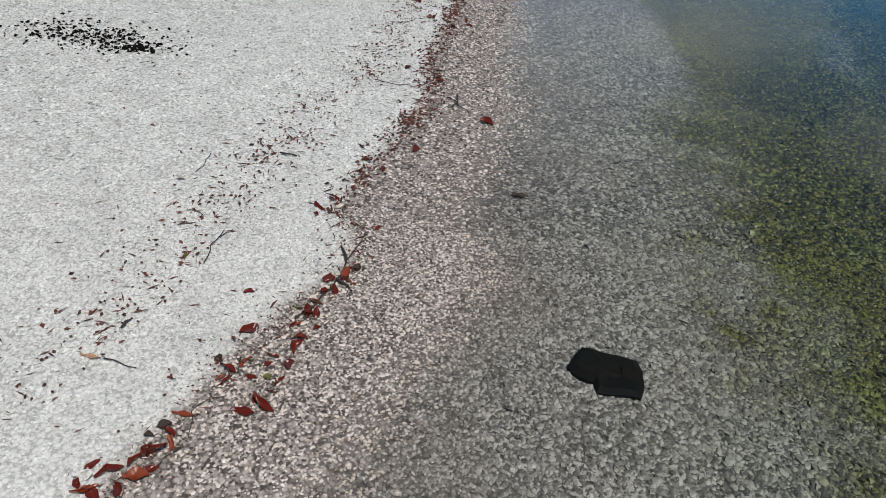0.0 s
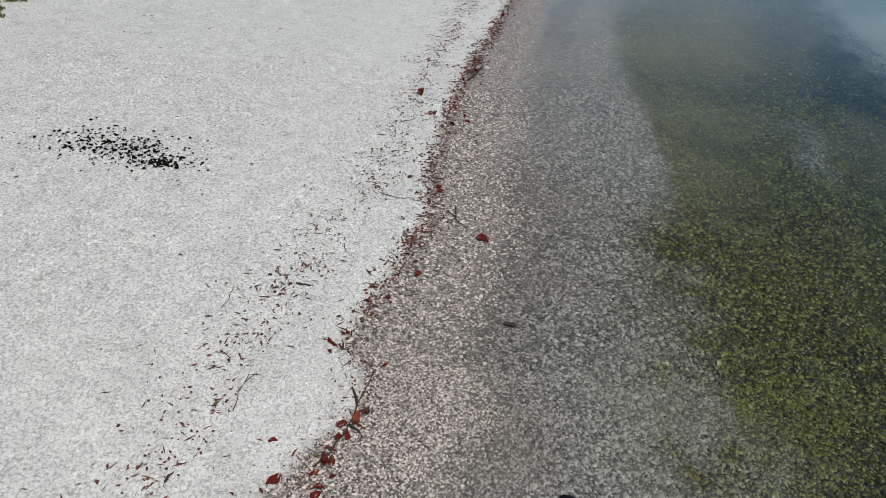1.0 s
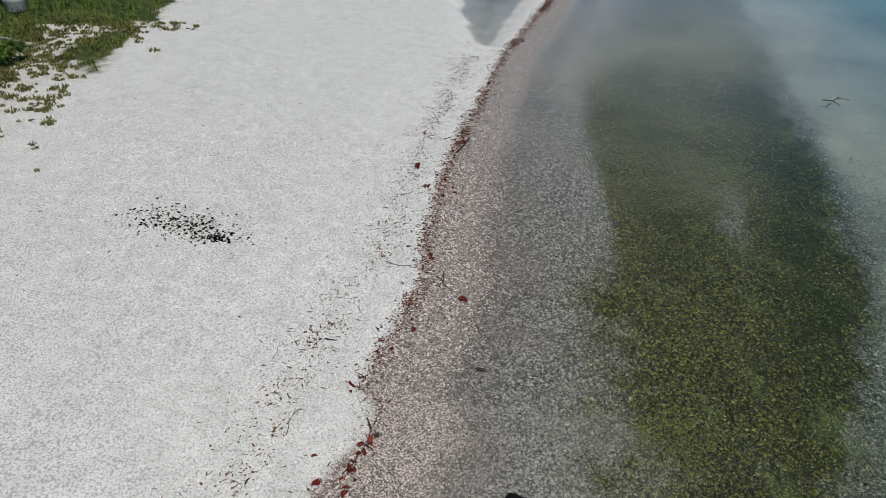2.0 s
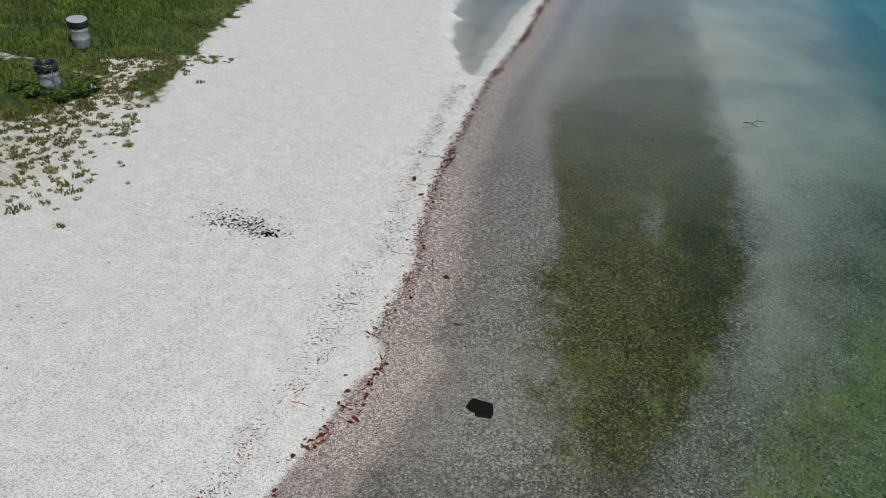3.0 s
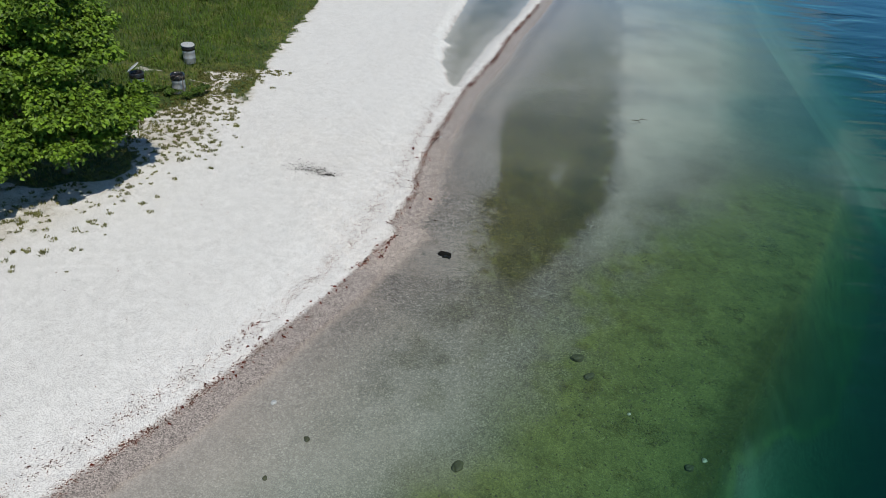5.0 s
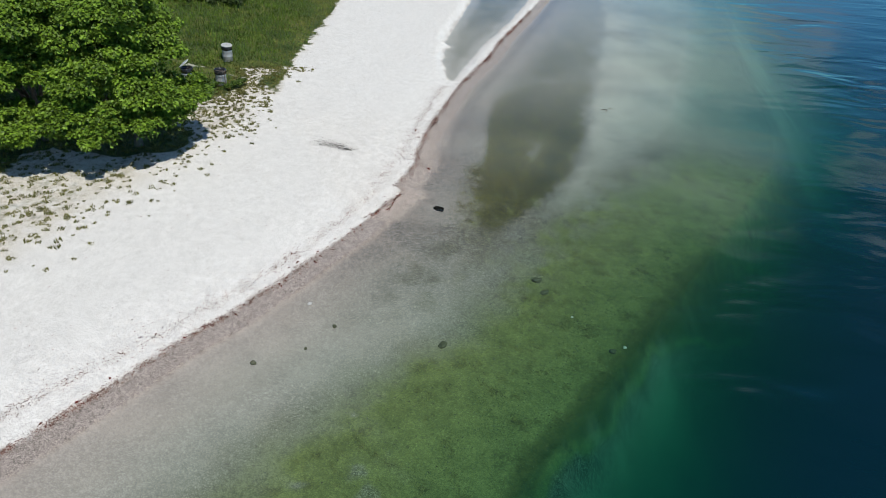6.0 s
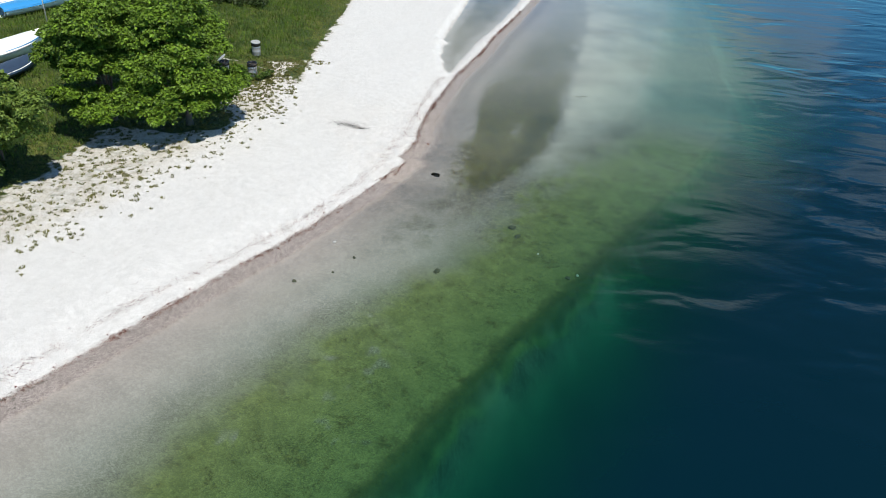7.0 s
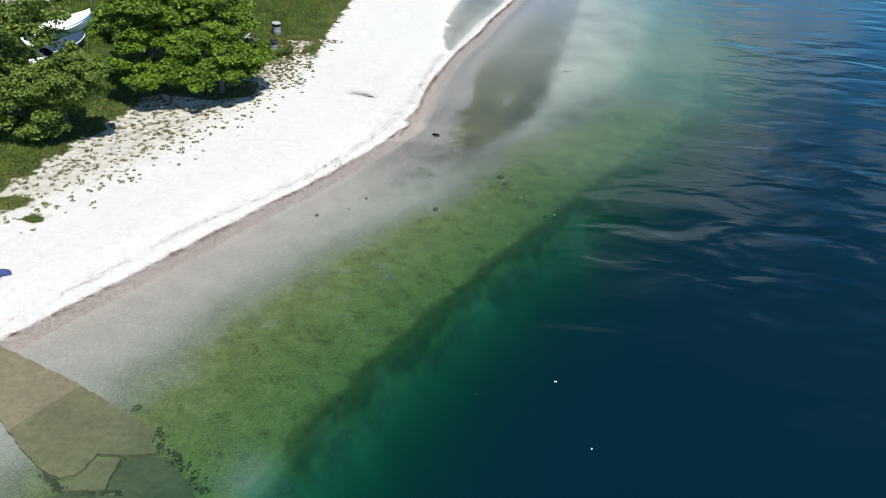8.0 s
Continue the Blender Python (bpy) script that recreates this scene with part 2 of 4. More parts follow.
    cover = n.math("MAXIMUM", sand, n.math("MULTIPLY", n.math("MINIMUM", weed, 1.0), n.ramp(kind, 0.38, 0.66)))
    return stone, wet, cover


def shore_material():
    m, n = material("shore_pebbles")
    pos = n.place()
    cells = n.voronoi(pos, 38.0)
    pale = n.add("ShaderNodeSeparateColor")
    n.link(cells.outputs["Color"], pale.inputs[0])
    big = n.noise(pos, 0.5, 6.0, 0.6)
    fine = n.noise(pos, 9.0, 4.0)
    coarse = n.voronoi(pos, 13.0)
    tone = n.add("ShaderNodeSeparateColor")
    n.link(coarse.outputs["Color"], tone.inputs[0])
    chance = n.math("ADD", n.math("MULTIPLY", pale.outputs[0], 0.55), n.math("ADD", n.math("MULTIPLY", tone.outputs[0], 0.27), n.math("MULTIPLY", big, 0.18)))
    chance = n.ramp(chance, 0.12, 0.92)
    c, wet, cover = bed_colours(n, pos, chance, fine, 0.3)
    # the shade in the gaps between pebbles is painted into the colour
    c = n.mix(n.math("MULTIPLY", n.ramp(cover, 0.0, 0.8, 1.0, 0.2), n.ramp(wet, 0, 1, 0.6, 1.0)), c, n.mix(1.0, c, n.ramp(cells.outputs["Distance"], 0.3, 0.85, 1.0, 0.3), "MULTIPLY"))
    h = n.math("SUBTRACT", n.math("MULTIPLY", pale.outputs[1], 0.9), n.math("MULTIPLY", cells.outputs["Distance"], 0.6))
    nor = n.bump(h, n.ramp(cover, 0.0, 0.8, 0.4, 0.12), 0.014, n.bump(n.noise(pos, 2.0, 5.0), 0.3, 0.08))
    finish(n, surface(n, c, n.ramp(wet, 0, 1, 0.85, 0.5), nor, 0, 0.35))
    return m


def pebble_material():
    m, n = material("loose_pebbles")
    pos = n.place()
    fine = n.noise(pos, 60.0, 3.0)
    chance = n.ramp(n.math("ADD", n.math("MULTIPLY", n.island(), 0.8), n.math("MULTIPLY", fine, 0.2)), 0.06, 0.88)
    c, wet, cover = bed_colours(n, pos, chance, n.island(), 1.05, (0.35, 1.4))
    finish(n, surface(n, c, n.ramp(wet, 0, 1, 0.8, 0.45), n.bump(n.noise(pos, 160.0, 3.0), 0.2, 0.004), 0, 0.35))
    return m


def water_material():
    """Clear shallow water that thickens to green and blue with the depth below it; the surface mirrors the sky."""
    m, n = material("lake_water")
    pos = n.place()
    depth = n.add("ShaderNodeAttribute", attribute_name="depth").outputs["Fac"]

    # light lost in the water is put into the sheet's tint and murk colour
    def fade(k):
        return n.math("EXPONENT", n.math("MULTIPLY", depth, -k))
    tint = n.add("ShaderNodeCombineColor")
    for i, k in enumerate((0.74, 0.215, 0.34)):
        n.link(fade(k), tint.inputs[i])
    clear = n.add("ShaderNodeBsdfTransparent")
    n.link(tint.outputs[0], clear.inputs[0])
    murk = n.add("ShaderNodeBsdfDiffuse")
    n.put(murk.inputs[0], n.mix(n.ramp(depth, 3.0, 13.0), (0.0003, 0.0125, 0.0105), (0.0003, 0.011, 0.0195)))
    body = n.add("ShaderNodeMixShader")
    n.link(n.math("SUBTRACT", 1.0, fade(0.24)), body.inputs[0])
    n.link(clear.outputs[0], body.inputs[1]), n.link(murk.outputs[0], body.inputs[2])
    gusts = n.ramp(n.noise(pos, 0.07, 3.0), 0.4, 0.62, 0.25, 1.0)
    out = n.math("MULTIPLY", n.ramp(depth, 0.25, 6.0, 0.06, 1.0), gusts)
    swell = n.noise(n.stretch(pos, (0.7, 1.3, 1.0), 24), 0.32, 2.0, 0.4, 0.4)
    chop = n.noise(n.stretch(pos, (0.8, 1.9, 1.0), 24), 1.5, 3.0)
    h = n.math("ADD", swell, n.math("MULTIPLY", chop, 0.03))
    nor = n.bump(h, n.math("MULTIPLY", out, 0.55), 0.4)
    mirror = n.add("ShaderNodeBsdfGlossy")
    mirror.inputs["Roughness"].default_value = 0.04
    n.link(nor, mirror.inputs["Normal"])
    edge = n.add("ShaderNodeFresnel")
    edge.inputs[0].default_value = 1.33
    n.link(nor, edge.inputs[1])
    both = n.add("ShaderNodeMixShader")
    n.link(edge.outputs[0], both.inputs[0]), n.link(body.outputs[0], both.inputs[1]), n.link(mirror.outputs[0], both.inputs[2])
    finish(n, both.outputs[0])
    return m


def leaf_material(name, dark, light, thin=0.35, gloss=0.55, patch=0.3):
    m, n = material(name)
    pos = n.place()
    chance = n.math("ADD", n.math("MULTIPLY", n.island(), 1 - patch), n.math("MULTIPLY", n.ramp(n.noise(pos, 0.9, 5.0, 0.6), 0.3, 0.7), patch))
    c = n.mix(chance, dark, light)
    p = surface(n, c, gloss, None, 0, 0.25)
    t = n.add("ShaderNodeBsdfTranslucent")
    n.link(n.mix(0.5, c, (0.25, 0.35, 0.03)), t.inputs[0])
    mx = n.add("ShaderNodeMixShader")
    mx.inputs[0].default_value = thin
    n.link(p, mx.inputs[1]), n.link(t.outputs[0], mx.inputs[2])
    finish(n, mx.outputs[0])
    return m


M_SHORE, M_PEBBLE, M_WATER = shore_material(), pebble_material(), water_material()
M_LEAF = leaf_material("broad_leaf", (0.006, 0.02, 0.002), (0.15, 0.255, 0.02), 0.06)
M_LEAF2 = leaf_material("pale_leaf", (0.016, 0.038, 0.006), (0.16, 0.23, 0.04), 0.14)
M_GRASS = leaf_material("grass_blade", (0.00574, 0.0189, 0.00246), (0.111, 0.184, 0.0156), 0.12, 0.5, 0.55)
M_WEED = leaf_material("meadow_weed", (0.0082, 0.0295, 0.00328), (0.107, 0.184, 0.0213), 0.18, 0.55, 0.45)
M_HEDGE = leaf_material("dark_hedge_leaf", (0.004, 0.011, 0.002), (0.035, 0.06, 0.01), 0.04)
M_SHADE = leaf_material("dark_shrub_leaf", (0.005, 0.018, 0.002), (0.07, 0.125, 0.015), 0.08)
M_TUFT = leaf_material("dry_tuft", (0.03, 0.035, 0.01), (0.2, 0.19, 0.06), 0.15, 0.6)
M_BARK = plain("bark", (0.09, 0.07, 0.055), 0.9, 0, 12, 0.35, 0.8)
M_RED = leaf_material("fallen_leaf", (0.022, 0.004, 0.004), (0.16, 0.02, 0.012), 0.05, 0.25, 0.2)
M_RUST = plain("rusty_leaf", (0.19, 0.038, 0.014), 0.3, 0, 30, 0.3)
M_TAN = plain("dry_leaf", (0.34, 0.2, 0.12), 0.6, 0, 25, 0.2)
M_TWIG = plain("twig_bark", (0.035, 0.025, 0.02), 0.85, 0, 60, 0.3)
M_CHAR = plain("charcoal", (0.004, 0.004, 0.004), 0.9, 0, 60, 0.4, 0.2, 0.08)
M_DEBRIS = leaf_material("drift_debris", (0.022, 0.011, 0.009), (0.17, 0.055, 0.038), 0.0, 0.7)
M_ROCK = plain("dark_rock", (0.006, 0.006, 0.005), 0.7, 0, 14, 0.35, 0.5, 0.08)
M_STONE = plain("weedy_stone", (0.055, 0.06, 0.036), 0.7, 0, 14, 0.4, 0.5)
M_RUBBLE = plain("weedy_rubble", (0.045, 0.047, 0.028), 0.8, 0, 14, 0.4, 0.5)
M_CONC = plain("silted_concrete", (0.135, 0.118, 0.075), 0.8, 0, 5, 0.42, 0.5)
M_CONC_WEEDY = plain("weedy_concrete", (0.075, 0.078, 0.047), 0.85, 0, 5, 0.45, 0.6)
M_ZINC = plain("galvanised_steel", (0.3, 0.31, 0.32), 0.42, 0.35, 20, 0.2, 0.1)
M_BAG = plain("black_plastic", (0.012, 0.012, 0.014), 0.22, 0, 25, 0.2, 0.9)
M_LID = plain("grey_lid", (0.36, 0.37, 0.37), 0.5, 0.2, 25, 0.15)
M_WHITE = plain("boat_white", (0.78, 0.78, 0.76), 0.35, 0, 8, 0.06)
M_BLUE = plain("boat_blue", (0.03, 0.22, 0.5), 0.4, 0, 8, 0.1)
M_TARP = plain("dark_tarpaulin", (0.018, 0.036, 0.07), 0.55, 0, 12, 0.3, 0.5)
M_DRY_GRASS = leaf_material("dry_grass", (0.025, 0.035, 0.006), (0.25, 0.235, 0.06), 0.14, 0.6, 0.5)
M_NAVY = plain("navy_cloth", (0.03, 0.05, 0.16), 0.9, 0, 20, 0.3)
M_MAST = plain("grey_mast", (0.5, 0.5, 0.5), 0.4, 0.6, 20, 0.1)


# ---------------------------------------------------------------- makers
def mesh_of(name, verts, faces, mat, flat=True):
    me = bpy.data.meshes.new(name)
    me.from_pydata(np.asarray(verts).tolist() if isinstance(verts, np.ndarray) else verts, [], np.asarray(faces).tolist() if isinstance(faces, np.ndarray) else faces)
    me.materials.append(mat)
    if not flat:
        me.polygons.foreach_set("use_smooth", np.ones(len(me.polygons), bool))
    me.update()
    return me


def thing(name, place, label, category, group=""):
    """An empty at a thing's base."""
    ob = new(name)
    ob.location = place
    return tagged(ob, label, category, group)


def part(name, bm, mat, parent, label="", flat=False):
    """One mesh object under a thing or a part, in the parent's own space."""
    me = bpy.data.meshes.new(name)
    bm.to_mesh(me)
    bm.free()
    me.materials.append(mat)
    if not flat:
        me.polygons.foreach_set("use_smooth", np.ones(len(me.polygons), bool))
    ob = new(name, me)
    ob.parent = parent
    return tagged(ob, label)


def part_mesh(name, me, parent, label=""):
    ob = new(name, me)
    ob.parent = parent
    return tagged(ob, label)


def bed_masks(x, y):
    """Wet, weed, sand and soil, each 0 to 1, over the plan."""
    s, u = shore(x, y), beyond(DROP, x, y)
    wet = np.maximum(smooth(s, -0.06, 0.08), 0.62 * smooth(in_pool(x, y) + 0.2 * rough(x, y, 0.25, 1.0), -0.22, 0.12))
    wide, mid, tiny = rough(x, y, 0.9, 7.0), rough(x, y, 0.23, 4.0), rough(x, y, 0.07, 1.0)
    blur = 0.25 * wide + 0.15 * mid + 0.12 * tiny
    dl, dr = beyond(WEED_L, x, y), beyond(WEED_R, x, y)
    # the weed patch: a clean edge towards the shore farther out, a loose fringe nearer by
    loose = 1 - smooth(y, 7.4, 8.6)
    left = smooth(dl + (0.05 + 0.2 * loose) * wide + (0.05 + 0.3 * loose) * mid + (0.06 + 0.4 * loose) * tiny, -0.22 - 0.63 * loose - 0.9 * smooth(y, 14, 21), 0.3 + 0.62 * loose + 0.9 * smooth(y, 14, 21))
    inner = smooth(-dr + 0.5 * wide + 0.3 * mid + 0.15 * tiny, -0.55, 0.5)
    patch = left * inner * (0.45 * smooth(y, -2.5, 0.5) + 0.55 * smooth(y, 0.8, 3.2)) * (1 - 0.35 * smooth(y, 15, 23)) * (1 - smooth(y, 25, 40))
    dense = np.exp(-((x - 6.5 - 0.16 * (y - 8.5)) / 0.95) ** 2 - ((y - 8.8) / 4.0) ** 2) + 0.7 * np.exp(-((x - 4.1) / 0.8) ** 2 - ((y - 9.6) / 2.6) ** 2) + 0.5 * np.exp(-((x - 7.6) / 1.1) ** 2 - ((y - 15.5) / 2.5) ** 2)
    gap = np.exp(-((x - 5.35 - 0.23 * (y - 9.4) + 0.08 * wide) / 0.36) ** 2 - ((y - 9.6) / 1.8) ** 2)
    patch = patch * (0.8 + 0.24 * rough(x, y, 1.4, 2.0) + 0.26 * rough(x, y, 0.35, 8.0)) + patch * 1.15 * dense * (0.75 + 0.4 * mid + 0.25 * wide) - 0.5 * gap * patch
    # green felt over the lower shelf
    lower = smooth(u + 0.5 * wide + 1.2 * smooth(-y, 4, 10), -7.0, -3.0) * (1 - smooth(y, 8.0, 16.0)) * (1 - 0.85 * smooth(-beyond(BAR_R, x, y) + 0.8 * wide, -1.5, 1.0) * smooth(y, -2, 2.5))
    lower = lower * (0.84 + 0.2 * rough(x, y, 1.8, 9.0) + 0.16 * rough(x, y, 0.4, 5.0))
    lower = lower * (1 - 0.55 * smooth(rough(x, y, 0.7, 11.0) + 0.5 * rough(x, y, 0.19, 3.0), 0.65, 1.0) * smooth(-y, 4, 9))
    beside = (0.3 + 0.5 * smooth(beyond(BAR_R, x, y) + 1.5 * wide, -1.5, 1.2)) * smooth(dr + blur, -0.5, 0.5) * (1 - smooth(y + 0.5 * x, 9, 17)) * (0.85 + 0.4 * rough(x, y, 0.3, 2.0))
    beyond_bar = 0.5 * smooth(beyond(BAR_R, x, y) + 0.6 * wide, -0.6, 1.2) * (1 - smooth(y, 8, 20)) * (0.85 + 0.3 * mid)
    tail = 0.34 * smooth(s, 2.2, 3.6) * smooth(y, -7, 0) * (1 - smooth(y, 2.0, 5.0)) * smooth(rough(x, y, 0.4, 3.0) + 0.6 * mid, -0.5, 0.7)
    patch = np.maximum(np.maximum(patch, beside), np.maximum(beyond_bar, tail))
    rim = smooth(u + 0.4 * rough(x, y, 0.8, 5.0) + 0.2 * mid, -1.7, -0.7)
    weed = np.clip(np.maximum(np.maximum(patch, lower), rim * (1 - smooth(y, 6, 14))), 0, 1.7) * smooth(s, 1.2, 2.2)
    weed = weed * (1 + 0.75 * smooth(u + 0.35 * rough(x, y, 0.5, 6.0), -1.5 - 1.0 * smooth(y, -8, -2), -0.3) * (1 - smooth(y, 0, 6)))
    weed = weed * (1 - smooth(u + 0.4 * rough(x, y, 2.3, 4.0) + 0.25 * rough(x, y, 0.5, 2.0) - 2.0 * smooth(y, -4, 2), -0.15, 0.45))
    weed = np.maximum(weed, 0.55 * smooth(in_pool(x, y) + 0.3 * rough(x, y, 0.5, 3.0), 0.2, 1.1) * (0.8 + 0.4 * rough(x, y, 1.0, 5.0)))
    # pale silt: the bar beside the weed patch, the near shallows, the slope below the drop
    bar = smooth(dr + blur, -0.2, 0.9) * (1 - (0.78 - 0.2 * smooth(y, 12, 20)) * smooth(beyond(BAR_R, x, y) + 1.2 * rough(x, y, 2.0, 9.0) + 0.6 * wide, -1.2, 1.8 + 3.2 * smooth(y, 8, 16))) * smooth(s, 3.0, 5.0) * smooth(y + 0.4 * x, 2.5, 9)
    bar = bar * (0.72 + 0.26 * rough(x, y, 1.6, 12.0) + 0.12 * wide)
    silt = (0.22 + 0.42 * smooth(-y, -3, 6)) * smooth(s, 0.72, 0.9) * (1 - smooth(s, 5, 9))
    silt = np.maximum(silt, 0.4 * smooth(y, 8, 17) * smooth(s, 0.8, 2.0))
    slope = (1 - 0.8 * smooth(y, -6, 0) * (1 - 0.7 * smooth(y, 10, 16))) * (0.8 + 0.25 * rough(x, y, 2.2, 6.0) + 0.2 * rough(x, y, 0.6, 2.0)) * smooth(u + 0.4 * wide + 0.2 * mid, -0.3, 0.9 + 1.7 * smooth(y, 0, 7))
    spill = np.exp(-((x + 2.8) / 0.9) ** 2 - ((y + 21.9) / 1.0) ** 2)
    weed = weed * (1 - 0.8 * spill)
    sand = np.clip(np.maximum(np.maximum(bar, silt) * (1 - (0.97 - 0.37 * smooth(y, 10, 20)) * np.minimum(1.25 * weed, 1)), np.maximum(slope, 0.6 * spill)), 0, 1)
    g = -beyond(GRASS_EDGE, x, y) + 0.22 * rough(x, y, 0.7, 1.0) + 0.2 * rough(x, y, 0.16, 8.0)
    t = -beyond(TURF_EDGE, x, y) + 0.4 * rough(x, y, 0.6, 2.0) + 0.5 * rough(x, y, 0.2, 6.0)
    strip = smooth(g, -0.1, 0.35) * (1 - smooth(g, 0.8, 2.2)) * smooth(y, 13.2, 15.8) * (0.75 + 0.4 * rough(x, y, 0.3, 4.0))
    track = smooth(0.5 + 0.1 * rough(x, y, 0.22, 1.0) - 0.12 - np.abs(y - 16.5 + 0.22 * (x + 12)), -0.1, 0.12) * smooth(x, -18, -16.5) * smooth(rough(x, y, 0.35, 2.0), -0.5, 0.4)
    yard = smooth(1.3 - np.hypot((x + 36) / 5.0, (y - 21) / 3.2) + 0.15 * rough(x, y, 0.6, 3.0), 0.2, 0.5)
    # litter is dark ground colour painted under the trees to deepen their shade
    litter = smooth(1.0 - np.minimum(np.hypot((x + 14.0) / 3.6, (y - 7.4) / 2.4), np.hypot((x + 20) / 3.2, (y + 0.3) / 2.2)) + 0.15 * rough(x, y, 0.5, 5.0), 0.0, 0.3)
    t = np.maximum(t, 2 * litter - 0.6)
    isles = np.minimum(np.hypot((x + 17.6) / 0.9, (y + 8.2) / 0.8), np.hypot((x + 15.9) / 0.6, (y + 9.4) / 0.4))
    t = np.maximum(t, 0.9 * (1 - isles) + 0.4 * mid)
    soil = (1 - 0.75 * yard) * np.maximum(np.maximum(smooth(t, -0.4, 0.7) * (1 - 0.55 * track), strip), 0.42 * smooth(g, -0.4, 2.6))
    return wet, weed, sand, soil


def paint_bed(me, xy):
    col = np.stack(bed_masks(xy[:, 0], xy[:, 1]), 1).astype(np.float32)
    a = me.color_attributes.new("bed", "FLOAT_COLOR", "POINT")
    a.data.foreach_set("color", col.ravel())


def spread(lo, hi, step, far, grow=1.35):
    """Even steps between lo and hi, growing ones out to far."""
    mid = list(np.arange(lo, hi + step / 2, step))
    d, left, right = step, [], []
    while (mid[-1] if not right else right[-1]) < far:
        d *= grow
        right.append((right[-1] if right else mid[-1]) + d)
    d = step
    while (left[-1] if left else mid[0]) > -far:
        d *= grow
        left.append((left[-1] if left else mid[0]) - d)
    return np.array(left[::-1] + mid + right)


def sheet(xs, ys):
    gx, gy = np.meshgrid(xs, ys)
    nx, ny = len(xs), len(ys)
    i = (np.arange(ny - 1)[:, None] * nx + np.arange(nx - 1)).ravel()
    return gx.ravel(), gy.ravel(), np.stack([i, i + 1, i + nx + 1, i + nx], 1)


# ---------------------------------------------------------------- ground and lake
def finer(steps, lo, hi):
    """Halve the steps between lo and hi."""
    steps = np.asarray(steps)
    mids = (steps[1:] + steps[:-1]) / 2
    return np.sort(np.r_[steps, mids[(mids > lo) & (mids < hi)]])


gx, gy, quads = sheet(finer(spread(-26, 30, 0.2, 1400), -4, 12), finer(spread(-28, 48, 0.2, 1400), -12, 24))
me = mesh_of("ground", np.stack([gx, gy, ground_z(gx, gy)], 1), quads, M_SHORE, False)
paint_bed(me, np.stack([gx, gy], 1))
ground = tagged(new("ground", me), "white pebble beach sloping into a lake bed with weed", "beach", kind="structure")

wx, wy, quads = sheet(spread(-16, 32, 0.3, 1400), spread(-28, 48, 0.3, 1400))
wz = -ground_z(wx, wy)
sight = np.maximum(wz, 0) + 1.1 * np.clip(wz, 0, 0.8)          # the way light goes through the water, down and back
near = (wz.reshape(-1)[quads] > -0.6).any(1) & ((wx[quads] > -60).any(1))
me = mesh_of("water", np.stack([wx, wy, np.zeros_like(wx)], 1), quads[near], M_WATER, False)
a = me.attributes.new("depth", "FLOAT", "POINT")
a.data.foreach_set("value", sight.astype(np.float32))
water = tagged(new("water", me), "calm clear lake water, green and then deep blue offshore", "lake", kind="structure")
water.visible_shadow = False

# ---------------------------------------------------------------- concrete ramp
def slab(name, corners, top, thick, mat, parent):
    """A broken plate with these corners, its top at top(x, y)."""
    jag = random.Random(len(corners))
    fine = []
    for (x0, y0), (x1, y1) in zip(corners, corners[1:] + corners[:1]):
        steps = max(2, int(math.hypot(x1 - x0, y1 - y0) / 0.16))
        for k in range(steps):
            t = k / steps
            fine.append((x0 + (x1 - x0) * t + jag.uniform(-0.035, 0.035), y0 + (y1 - y0) * t + jag.uniform(-0.035, 0.035)))
    corners = fine
    bm = bmesh.new()
    up = [bm.verts.new((x, y, top(x, y))) for x, y in corners]
    down = [bm.verts.new((x, y, top(x, y) - thick)) for x, y in corners]
    bm.faces.new(up)
    bm.faces.new(down[::-1])
    for i in range(len(up)):
        j = (i + 1) % len(up)
        bm.faces.new((up[j], up[i], down[i], down[j]))
    bmesh.ops.recalc_face_normals(bm, faces=bm.faces)
    return part(name, bm, mat, parent, flat=True)


def ramp_top(x, y):
    d = (x + 12.8) * 0.85 - (y + 17.6) * 0.52
    return 0.18 - 0.05 * d


ramp = thing("boat_ramp", (0, 0, 0), "submerged concrete boat ramp with silt and a broken end", "ramp")
slab("slab", [(-13.59, -17.2), (-12.24, -17.72), (-11.12, -18.19), (-9.6, -18.82), (-8.51, -19.36), (-7.76, -19.76), (-6.86, -20.17), (-6.32, -20.47), (-6.24, -20.92), (-6.01, -21.29),
              (-6.92, -21.55), (-7.69, -21.55), (-7.82, -22.09), (-7.95, -22.31), (-8.27, -22.55), (-8.81, -22.38), (-9.73, -21.77), (-10.75, -20.96), (-11.18, -20.55), (-12.9, -19.3), (-14.2, -18.5)], ramp_top, 0.3, M_CONC, ramp)
slab("slab", [(-7.9, -22.41), (-7.75, -22.17), (-7.59, -21.64), (-6.93, -21.65), (-6.91, -21.97), (-6.94, -22.34), (-6.91, -22.75), (-7.48, -22.82), (-8.03, -22.9), (-8.32, -22.68), (-8.19, -22.65)],
     lambda x, y: ramp_top(x, y) - 0.05 + 0.04 * (x + 7.5), 0.3, M_CONC, ramp)
slab("slab", [(-6.86, -21.63), (-6.06, -21.38), (-5.73, -21.44), (-5.14, -21.8), (-4.58, -22.32), (-4.31, -22.69), (-4.25, -23.06), (-6.05, -23.28), (-6.43, -22.73), (-6.82, -22.76), (-6.86, -22.38), (-6.82, -22.01)],
     lambda x, y: ramp_top(x, y) - 0.03 - 0.05 * (y + 22.2), 0.3, M_CONC_WEEDY, ramp)
